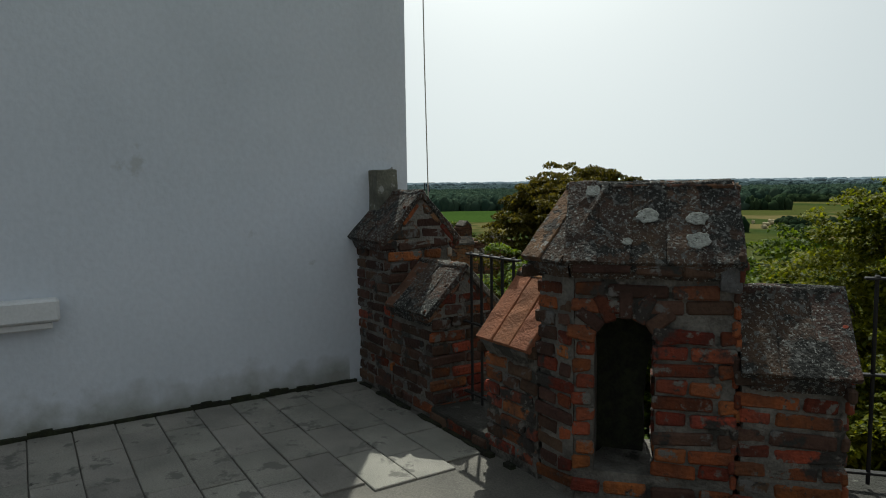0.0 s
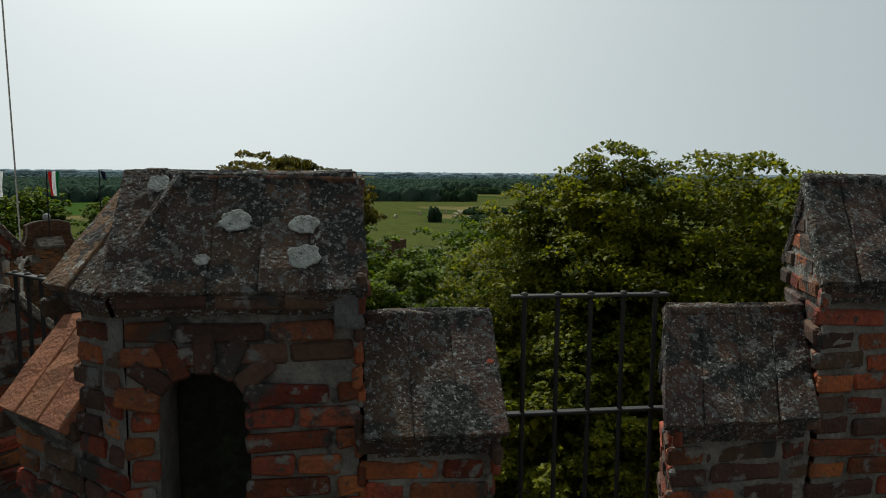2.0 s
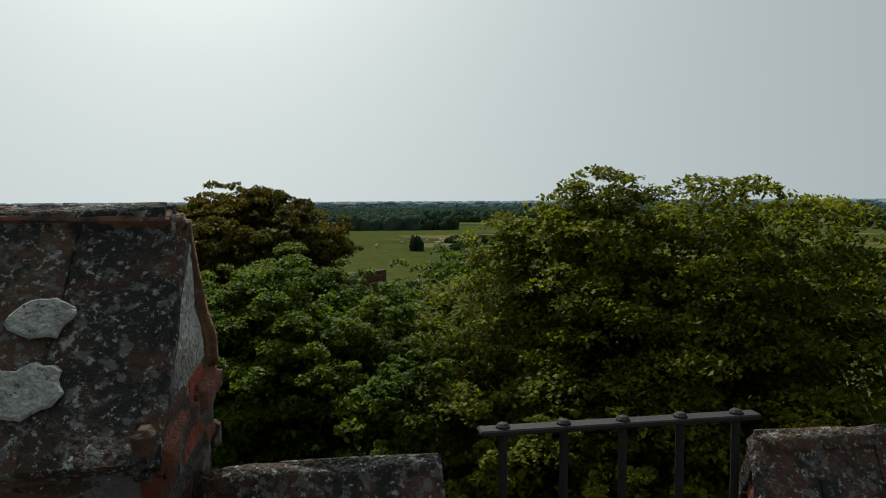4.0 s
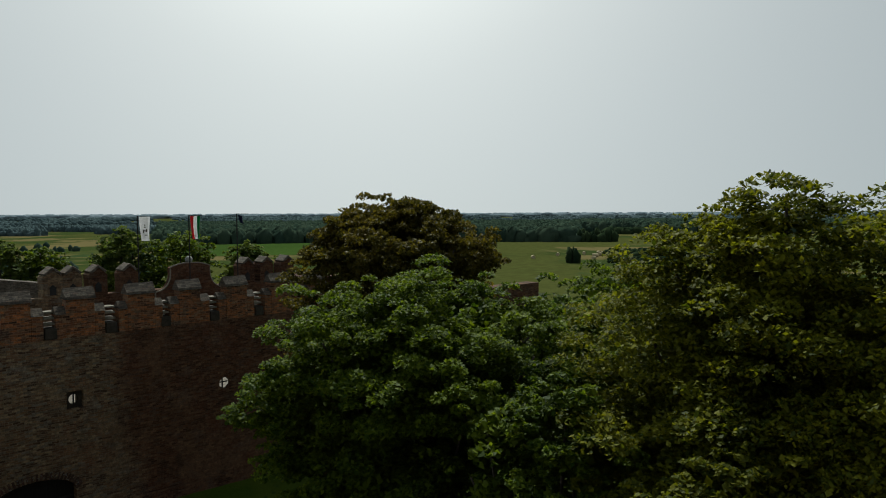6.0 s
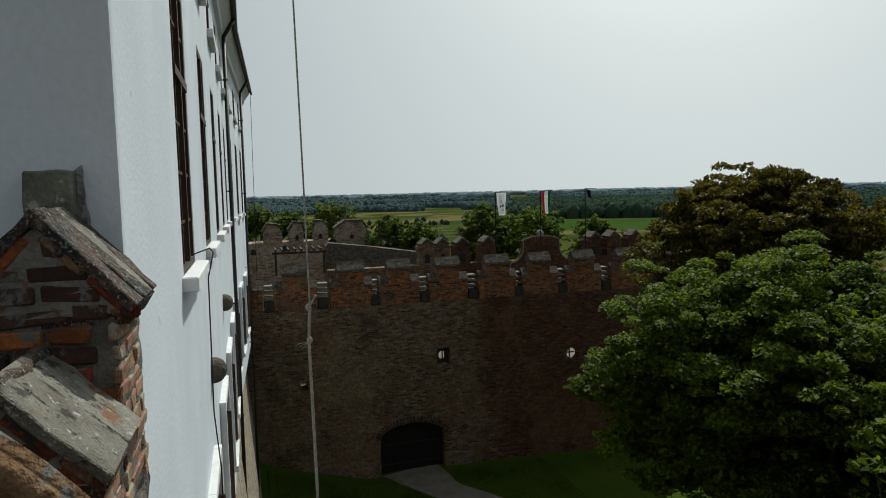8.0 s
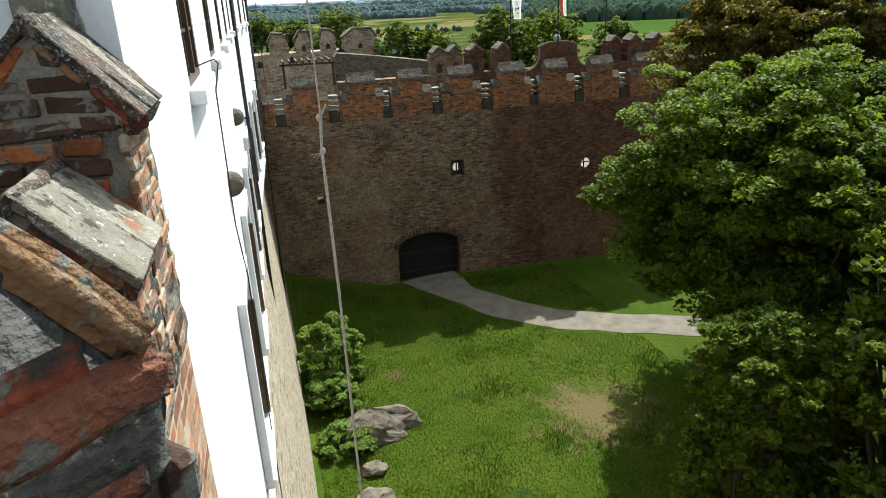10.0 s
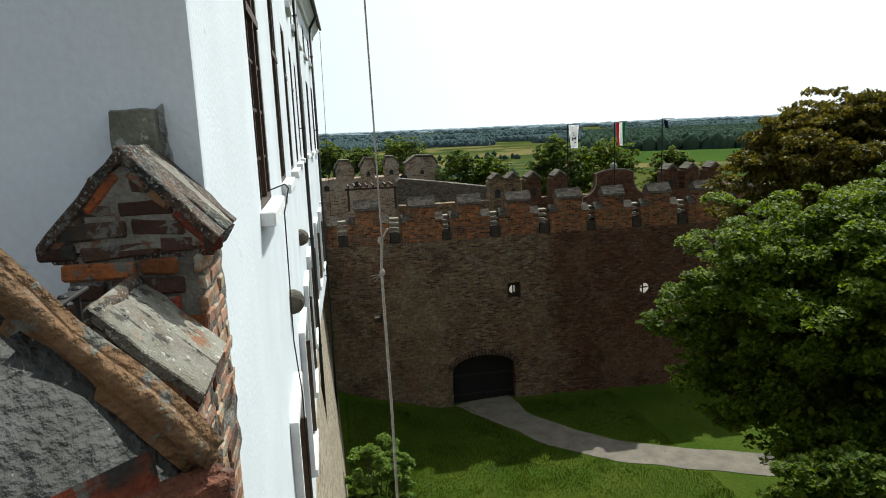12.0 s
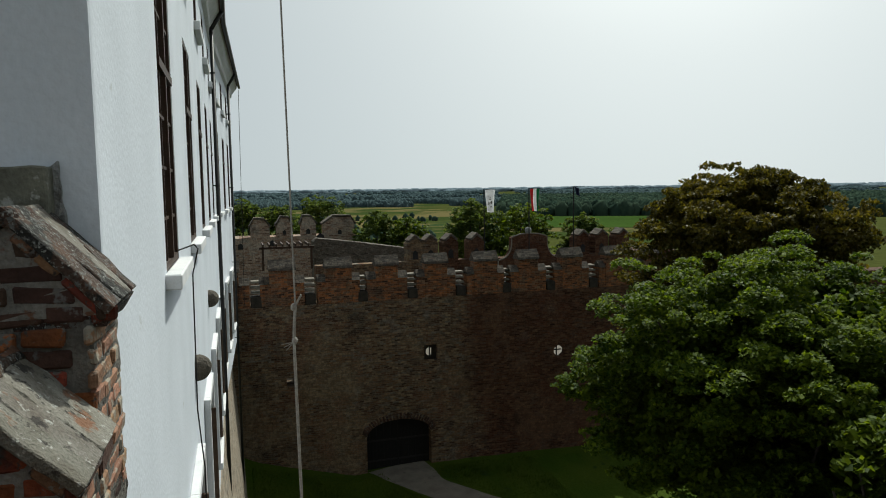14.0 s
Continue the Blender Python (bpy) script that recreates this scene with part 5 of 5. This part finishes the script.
out = [(-2.1, -0.6), (-2.1, 0.0)] + [(-2.05 + 0.85 * math.sin(i / 8 * math.pi / 2), 0.05 + 1.0 * (1 - math.cos(i / 8 * math.pi / 2))) for i in range(9)] + [(-1.2, 1.42), (-1.05, 1.5), (-0.6, 1.62), (0, 1.66)]
pts = out + [(-a, b) for a, b in out[-2::-1]]
part("gable_wall", prism(bmesh.new(), pts, -0.25, 0.25), WALLBRICK, g)
bm = bmesh.new()
for (ya, za), (yb, zb) in zip(pts, pts[1:]):
    rod(bm, (0.2, ya, za + 0.03), (0.2, yb, zb + 0.03), 0.055, 6)
part("edging", bm, SLAB, g, "pale stone edging")
bm = bmesh.new()
bmesh.ops.create_uvsphere(bm, u_segments=14, v_segments=8, radius=0.22)
for v in bm.verts:
    v.co.z += 1.86
part("ball", bm, LICHEN, g, smooth=True)


def flag(x, y, z0, top, colours, limp, label):
    t = empty("flag", pose(x, y, z0), label=label, category="flag", group="flags on the castle wall")
    h = top - z0
    part("pole", rod(bmesh.new(), (0, 0, 0), (0, 0, h), 0.035, 8), IRON, t)
    part("bracket", rod(bmesh.new(), (0, 0.0, h - 0.02), (0, 0.78, h - 0.02), 0.02, 6), IRON, t)
    n = len(colours)
    width = 0.62 if not limp else 0.3
    length = 1.35 if not limp else 0.5
    for k, c in enumerate(colours):
        bm = bmesh.new()
        prev = None
        for j in range(13):
            v = j / 12
            ring = []
            for i in range(5):
                u = (k + i / 4) / n
                yy = 0.08 + width * u * (1 - 0.28 * v * (0 if limp else 1)) + (0.12 * v * v)
                ring.append(bm.verts.new((0.05 * math.sin(u * 9 + v * 3) * (0.3 + v), yy, h - 0.05 - length * v - (0.12 * u if limp else 0))))
            if prev:
                for i in range(4):
                    bm.faces.new((prev[i], prev[i + 1], ring[i + 1], ring[i]))
            prev = ring
        bmesh.ops.solidify(bm, geom=bm.faces[:], thickness=0.008)
        part("cloth", bm, c, t, smooth=True)
    return t


CLOTH_R = mat("red cloth", (0.50, 0.045, 0.05), (0.42, 0.04, 0.045), fine=60, bump=0.1)
CLOTH_W = mat("white cloth", (0.72, 0.72, 0.72), (0.66, 0.66, 0.67), fine=60, bump=0.1)
CLOTH_G = mat("green cloth", (0.02, 0.20, 0.07), (0.02, 0.16, 0.06), fine=60, bump=0.1)
CLOTH_B = mat("dark blue cloth", (0.012, 0.016, 0.05), (0.015, 0.02, 0.04), fine=60, bump=0.1)
f1 = flag(-35.0, 14.75, -4.0, 1.52, [CLOTH_W], False, "white banner with grey crest on a dark pole")
for yy, zz, ry, hh in ((0.30, 4.85, 0.10, 0.05), (0.33, 4.65, 0.16, 0.06), (0.42, 4.62, 0.07, 0.16), (0.26, 4.55, 0.05, 0.2), (0.36, 4.42, 0.13, 0.05), (0.34, 4.95, 0.05, 0.08)):
    part("crest", block(bmesh.new(), 0.06, 0.075, yy, yy + ry, zz, zz + hh, 0.004), ROCK, f1, "grey crest drawing")
flag(-35.0, 17.65, -4.0, 1.54, [CLOTH_R, CLOTH_W, CLOTH_G], False, "red white and green hanging flag on a dark pole")
flag(-35.0, 20.65, -4.0, 1.62, [CLOTH_B], True, "dark blue limp flag on a dark pole")

# far bastion with four merlons, a lean-to roof line and the pergola
bast = empty("bastion", pose(-54.0, 5.3, -15.3), label="crenellated old brick bastion behind the wall", category="bastion")
part("wall", roughen(block(bmesh.new(), -3.0, 0.0, -6.5, 4.9, 0, 13.1), 0.05, 0.6, 3), FARBRICK, bast)
for y, w, h, lean in ((-6.0, 1.4, 0.4, 0.0), (-2.85, 1.5, 0.85, 0.0), (-0.95, 1.15, 0.95, 0.1), (1.05, 1.2, 1.0, -0.1), (3.55, 2.6, 0.95, 0.3)):
    top = [(y - w / 2, 13.1 + h), (y - w * 0.30 + lean, 13.1 + h + 0.62), (y + w * 0.26 + lean, 13.1 + h + 0.58), (y + w / 2, 13.1 + h)]
    part("merlon", roughen(prism(bmesh.new(), [(y - w / 2, 13.0), (y + w / 2, 13.0), *top[::-1]], -1.1, 0.05), 0.06, 1.5, 2), FARBRICK, bast)
    part("coping", roughen(prism(bmesh.new(), [(top[0][0] - 0.12, top[0][1] - 0.05), (top[1][0], top[1][1] + 0.03), (top[2][0], top[2][1] + 0.03), (top[3][0] + 0.12, top[3][1] - 0.05), (top[3][0] + 0.12, top[3][1] + 0.10), (top[2][0], top[2][1] + 0.16), (top[1][0], top[1][1] + 0.16), (top[0][0] - 0.12, top[0][1] + 0.10)], -1.2, 0.14), 0.04, 2, 1), OUTERCAP, bast)
# Loopholes are dark plates on the brick, their shade put into the colour.
for y, z, w, h in ((-1.9, 12.4, 0.18, 0.5), (1.0, 13.3, 0.16, 0.45), (2.0, 12.6, 0.30, 0.75), (3.6, 13.2, 0.16, 0.4), (-0.9, 13.3, 0.13, 0.4), (-4.4, 12.2, 0.2, 0.5)):
    part("loophole", prism(bmesh.new(), [(y - w, z), (y + w, z), (y + w, z + h * 0.7), (y, z + h), (y - w, z + h * 0.7)], 0.03, 0.09), DARKSHADE, bast)
bm = prism(bmesh.new(), [(5.7, -2.0), (5.9, -1.75), (8.6, -2.1), (12.5, -2.7), (12.8, -4.6), (5.7, -4.6)], -46.0, -44.6)
obj("wall_ramp", roughen(bm, 0.03, 2, 2), OUTERCAP, label="sloping stone coping of a low castle wall", category="wall", kind="structure")
perg = empty("pergola", pose(-44.0, 2.2, -3.65), label="dark timber rafters of an open pergola", category="pergola")
for k in range(8):
    part("rafter", block(bmesh.new(), -1.2, 1.2, k * 0.42, k * 0.42 + 0.09, 1.55, 1.72), WOOD, perg)
for y in (-0.05, 3.1):
    part("post", block(bmesh.new(), 1.0, 1.14, y, y + 0.14, 0, 1.55), WOOD, perg)
part("beam", block(bmesh.new(), 1.0, 1.14, -0.2, 3.35, 1.40, 1.54), WOOD, perg)

# hay bales round the lone bush in the meadow
rb = random.Random(12)
for k in range(11):
    a, d = radians(rb.uniform(31.5, 38.0)), rb.uniform(262, 300)
    t = empty("hay_bale", pose(-math.sin(a) * d, math.cos(a) * d, -16.0, 0, 0, rb.uniform(0, 180)), label="pale round hay bale lying in the meadow", category="hay bale", group="hay bales in the meadow")
    bm = rod(bmesh.new(), (-0.65, 0, 0.7), (0.65, 0, 0.7), 0.72, 12)
    part("bale", roughen(bm, 0.04, 3, 1), STRAW, t)

# far houses between the flags and the chestnut
for x, y, s in ((-44, 29.5, 1.0), (-47, 33.5, 0.9)):
    h = empty("house", pose(x, y, -16), label="small far house with brown roof", category="house")
    part("wall", block(bmesh.new(), -3 * s, 3 * s, -2 * s, 2 * s, 0, 11.6 * s), TRIMWHITE, h)
    part("roof", prism(bmesh.new(), [(-2.3 * s, 11.6 * s), (2.3 * s, 11.6 * s), (0, 13.0 * s)], -3.2 * s, 3.2 * s), ROOFTILE, h)


# ---- trees ----
def leaves(rng, centres, radii, count, size, droop=0.5):
    """Leaf blades in two bent halves over lobes of a crown; lobes are given by centres and radii."""
    w = radii[:, 0] * radii[:, 1] * radii[:, 2]
    w = w ** 0.67
    pick = rng.choice(len(centres), count, p=w / w.sum())
    d = rng.normal(size=(count, 3))
    d /= np.linalg.norm(d, axis=1, keepdims=True)
    d[:, 2] = np.where(d[:, 2] < -0.35, -d[:, 2] * 0.6, d[:, 2])
    rad = 1 - np.abs(rng.normal(scale=0.16, size=(count, 1)))
    p = centres[pick] + d * radii[pick] * rad
    a = rng.uniform(0, 2 * np.pi, count)
    tilt = rng.normal(droop, 0.35, count)
    ax = np.stack([np.cos(a) * np.cos(tilt), np.sin(a) * np.cos(tilt), -np.sin(tilt)], 1)
    sd = np.stack([-np.sin(a), np.cos(a), rng.normal(scale=0.25, size=count)], 1)
    l = size * rng.uniform(0.6, 1.3, (count, 1))
    hw = l * rng.uniform(0.28, 0.42, (count, 1))
    up = np.cross(ax, sd)
    tip, base = p + ax * l * 0.6, p - ax * l * 0.4
    lft, rgt = p + sd * hw - up * hw * 0.3, p - sd * hw - up * hw * 0.3
    return np.stack([base, rgt, tip, lft], 1).reshape(-1, 3)


def quads(name, verts, material, parent, label=""):
    n = len(verts) // 4
    me = bpy.data.meshes.new(name)
    me.vertices.add(len(verts))
    me.vertices.foreach_set("co", verts.astype(np.float32).ravel())
    me.loops.add(n * 4)
    me.loops.foreach_set("vertex_index", np.arange(n * 4, dtype=np.int32))
    me.polygons.add(n)
    me.polygons.foreach_set("loop_start", np.arange(0, n * 4, 4, dtype=np.int32))
    me.update()
    me.validate()
    me.materials.append(material)
    ob = new(name, me)
    ob.parent = parent
    return tagged(ob, label)


def tree(name, x, y, z0, ztop, radius, material, seed, lobes, count, size, label, low=0.3, droop=0.5, lobe=0.24, tops=()):
    """Trunk, limbs to every lobe, and a crown of sprays on an uneven ellipsoid; tops: extra lobes (dx, dy, z, r)."""
    rng = np.random.default_rng(seed)
    h = ztop - z0
    t = empty(name, pose(x, y, z0), label=label, category="tree")
    bm = bmesh.new()
    top = Vector((0, 0, h * 0.6))
    rod(bm, (0, 0, -0.3), top * 0.5, 0.030 * h + 0.02, 10, 0.022 * h)
    rod(bm, top * 0.5, top, 0.022 * h, 10, 0.010 * h)
    cs, rs = [], []
    zc, zr = h * (low + 1) / 2, h * (1 - low) / 2
    for k in range(lobes):
        u = 1 - 2 * (k + 0.5) / lobes
        a = k * 2.39996 + rng.uniform(-0.3, 0.3)
        q = math.sqrt(1 - u * u) ** 0.7
        f = rng.uniform(0.58, 0.96)
        s = radius * lobe * rng.uniform(0.7, 1.35)
        c = np.array([math.cos(a) * q * (radius - s * 0.5) * f, math.sin(a) * q * (radius - s * 0.5) * f, zc + u * (zr - s * 0.6) * (0.80 + 0.2 * f)])
        cs.append(c)
        rs.append([s, s, s * 0.8])
    for dx, dy, dz, r in tops:
        cs.append(np.array([dx, dy, dz - z0]))
        rs.append([r, r, r * 0.8])
    for k, c in enumerate(cs):
        if k % 3 == 0 or k >= lobes:
            o = top * rng.uniform(0.35, 1.0)
            rod(bm, o, Vector(c), 0.007 * h, 6, 0.002 * h)
    cs, rs = np.array(cs), np.array(rs)
    part("trunk", bm, BARK, t, smooth=True)
    sub_c, sub_r = [], []
    for i, (c, r) in enumerate(zip(cs, rs)):
        for _ in range(22 if i < lobes else 75):
            d = rng.normal(size=3)
            d /= np.linalg.norm(d)
            d[2] = d[2] * 0.8 + 0.15
            at = c + d * r * rng.uniform(0.6, 1.2)
            if i < lobes and seed < 30 and noise.noise(Vector(at) * 0.6 + Vector((seed * 7.0, 0, 0))) < -0.22:
                continue
            sub_c.append(at)
            sub_r.append(r * rng.uniform(0.14, 0.34) * np.array([1, 1, 0.68]))
    quads("crown", leaves(rng, np.array(sub_c), np.array(sub_r), count, size, droop), material, t)
    quads("inner_crown", leaves(rng, cs * np.array([0.72, 0.72, 0.97]), rs * 0.75, count // 7, size * 1.6, droop), material, t)
    return t


tree("maple_tree", -2.2, 17.5, GROUND, 0.5, 6.0, LEAF_MAPLE, 1, 90, 200000, 0.125, "broad maple tree with yellow green sunlit crown", low=0.25, tops=((0.9, -2.8, 1.65, 0.85), (-0.8, -2.7, 0.75, 1.0), (0.2, -2.8, 1.2, 0.9), (0.9, -2.6, 0.3, 1.6), (3.0, -2.6, 0.95, 1.3), (4.6, -2.2, 0.8, 1.4), (-1.6, -2.4, 0.2, 1.2), (0.2, -2.6, -0.9, 2.0), (2.4, -2.8, -0.8, 2.0), (4.2, -2.4, -0.7, 2.0), (-1.8, -3.0, -1.4, 1.9), (1.4, -3.6, -2.4, 2.2), (3.4, -3.4, -2.6, 2.0), (-0.8, -4.0, -3.4, 2.0), (1.8, -4.6, -4.6, 2.0), (3.6, -4.4, -5.0, 1.8)))
tree("maple_tree", 4.8, 18.5, GROUND, 1.3, 6.0, LEAF_MAPLE, 2, 80, 75000, 0.16, "broad maple tree with yellow green sunlit crown", low=0.25)
tree("linden_tree", -11.3, 14.0, GROUND, -0.1, 5.15, LEAF_GREEN, 3, 90, 175000, 0.13, "dense green leafy tree in the courtyard", low=0.44, lobe=0.25, tops=((-2.4, -4.2, -4.1, 0.7), (-1.8, -3.1, -3.6, 0.95), (-1.9, -3.2, -5.2, 0.95), (-1.4, -2.6, -6.2, 1.1)))
tree("linden_tree", -9.0, 20.5, GROUND, 0.0, 5.0, LEAF_GREEN, 4, 70, 60000, 0.17, "dense green leafy tree in the courtyard", low=0.2)
tree("linden_tree", -5.2, 11.9, GROUND, -1.7, 2.7, LEAF_GREEN, 5, 60, 70000, 0.13, "young green tree close below the tower", low=0.15)
tree("chestnut_tree", -18.5, 19.3, GROUND, 2.45, 5.2, LEAF_RUST, 6, 170, 150000, 0.15, "horse chestnut tree with browning leaves", low=0.15, droop=0.8, lobe=0.19, tops=((-0.9, -1.1, 0.85, 1.3), (-1.5, -2.0, -0.2, 1.4), (0.0, 0.0, 1.2, 1.2), (0.9, 1.0, 0.75, 1.4), (2.0, 2.1, -0.3, 1.6)))
tree("linden_tree", -6.5, 9.2, GROUND, -4.2, 1.6, LEAF_GREEN, 7, 40, 36000, 0.13, "small green tree at the edge of the lawn", low=0.35)
tree("maple_tree", -1.2, 12.6, GROUND, -2.0, 3.4, LEAF_MAPLE, 8, 60, 80000, 0.14, "young maple tree with yellow green leaves below the tower", low=0.15)
far = ((-48, 18.3, 0.9, 2.6, LEAF_FAR), (-46, 21.6, 0.6, 3.0, LEAF_GREEN), (-44, 26.0, -0.3, 2.4, LEAF_FAR), (-52, 11.6, 0.0, 2.4, LEAF_FAR), (-52, 14.2, -0.6, 2.2, LEAF_GREEN), (-60, 8.0, 1.2, 3.0, LEAF_FAR), (-64, 4.5, 0.4, 2.6, LEAF_FAR), (-62, 1.2, 1.1, 2.4, LEAF_FAR), (-44, 29.0, -1.5, 2.2, LEAF_FAR))
for k, (x, y, zt, r, lm) in enumerate(far):
    tree("far_tree", x, y, -16, zt, r, lm, 30 + k, 44, 14000, 0.25, "leafy tree beyond the castle wall", low=0.4, lobe=0.3)


def shrub(x, y, z, r, h, seed, count, label):
    rng = np.random.default_rng(seed)
    t = empty("shrub", pose(x, y, z), label=label, category="shrub")
    bm = bmesh.new()
    cs, rs = [], []
    for k in range(90):
        a, q = rng.uniform(0, 6.28), r * rng.uniform(0.1, 1.0) ** 0.6
        c = (math.cos(a) * q, math.sin(a) * q, h * rng.uniform(0.1, 0.95) * (1.1 - 0.5 * q / r))
        cs.append(c)
        s = rng.uniform(0.07, 0.22)
        rs.append([r * s, r * s, h * s * 0.3])
        if k % 4 == 0:
            rod(bm, (c[0] * 0.2, c[1] * 0.2, -0.1), c, 0.025, 5, 0.008)
    part("stem", bm, BARK, t)
    quads("foliage", leaves(rng, np.array(cs), np.array(rs), count, 0.16, 0.4), LEAF_LIGHT, t)


shrub(-22.3, 2.0, GROUND + 0.1, 1.35, 3.3, 61, 9000, "light green shrub at the foot of the palace")
shrub(-20.2, 1.7, GROUND + 0.1, 1.0, 1.5, 62, 4500, "light green shrub at the foot of the palace")
shrub(-17.6, 1.9, GROUND, 1.0, 0.8, 63, 3000, "low weeds at the foot of the palace")

for x, y, sx, sy, sz, nm in ((-18.2, 3.15, 0.9, 1.35, 0.75, "grey rubble rock lying in the lawn"), (-15.9, 2.65, 0.35, 0.42, 0.2, "pale stone lying in the lawn"), (-14.2, 2.4, 0.7, 0.6, 0.35, "pale stone rubble in the lawn")):
    bm = bmesh.new()
    bmesh.ops.create_icosphere(bm, subdivisions=4, radius=1)
    for v in bm.verts:
        v.co += 0.35 * noise.noise_vector(v.co * 1.4 + Vector((x, y, 0))) + 0.08 * noise.noise_vector(v.co * 6)
        v.co = Vector((v.co.x * sx + x, v.co.y * sy + y, v.co.z * sz + lawn_height(x, y) + 0.1))
    obj("rock", bm, ROCK, label=nm, category="rock")

# grass blades on the lawn in front of the palace
rng = np.random.default_rng(77)
n = 150000
gx, gy = rng.uniform(-31, -8, n), 0.9 + 15 * rng.uniform(0, 1, n) ** 1.2
gz = np.array([lawn_height(a, b) for a, b in zip(gx, gy)])
p = np.stack([gx, gy, gz], 1)
a = rng.uniform(0, 6.283, n)
tuft = np.array([noise.noise(Vector((b * 0.55, c * 0.55, 4.0))) + 0.6 * noise.noise(Vector((b * 2.1, c * 2.1, 9.0))) for b, c in zip(gx, gy)])
h = rng.uniform(0.02, 0.06, (n, 1)) * (1 + 2.6 * np.clip(tuft, 0, 1))[:, None]
sd = np.stack([np.cos(a), np.sin(a), 0 * a], 1) * 0.012
ln = np.stack([np.sin(a * 3), np.cos(a * 5), 0 * a], 1) * h * 0.5
top = p + ln + np.array([0, 0, 1.0]) * h
on_path = ((gx + 16.8) / 2.3) ** 2 + ((gy - 11.2) / 2.0) ** 2 < rng.uniform(0.0, 1.3, n)
for i in range(60):
    px, py = path_mid(i / 60 * 1.15)
    on_path |= (gx - px) ** 2 + (gy - py) ** 2 < 1.3
v = np.stack([p - sd, p + sd, top + sd * 0.3, top - sd * 0.3], 1)[~on_path].reshape(-1, 3)
tagged(quads("grass", v, leaf_mat("grass blades", (0.030, 0.055, 0.004), (0.062, 0.084, 0.009), trans=0.3, spec=0.05), None), "short green grass blades on the lawn", "grass", kind="stuff")

# ---- terrace slabs, last ----
slab_meshes = {}
for ln in (0.5, 0.35, 0.25):
    bm = block(bmesh.new(), 0.004, ln - 0.004, -0.1215, 0.1215, -0.03, 0.0)
    bmesh.ops.bevel(bm, geom=[e for e in bm.edges if e.verts[0].co.z > -0.01 and e.verts[1].co.z > -0.01], offset=0.004, segments=1, affect="EDGES")
    me = bpy.data.meshes.new("slab")
    bm.to_mesh(me)
    bm.free()
    me.materials.append(PAVER)
    slab_meshes[ln] = me
r = random.Random(8)
for k in range(26):
    y = -0.62 - 0.25 * k
    x = 0.0
    first = (0.25, 0.5, 0.35)[k % 3]
    seq = [first]
    while sum(seq) + 0.5 <= 1.95:
        seq.append(0.5)
    rest = 1.93 - sum(seq)
    if rest > 0.24:
        seq.append(0.35 if rest > 0.34 else 0.25)
    for ln in seq:
        ob = new("slab", slab_meshes[ln])
        ob.parent = floor
        ob.matrix_local = pose(x, y, 0.0 + r.uniform(-0.002, 0.003), r.uniform(-0.3, 0.3), r.uniform(-0.3, 0.3), r.uniform(-0.4, 0.4))
        x += ln
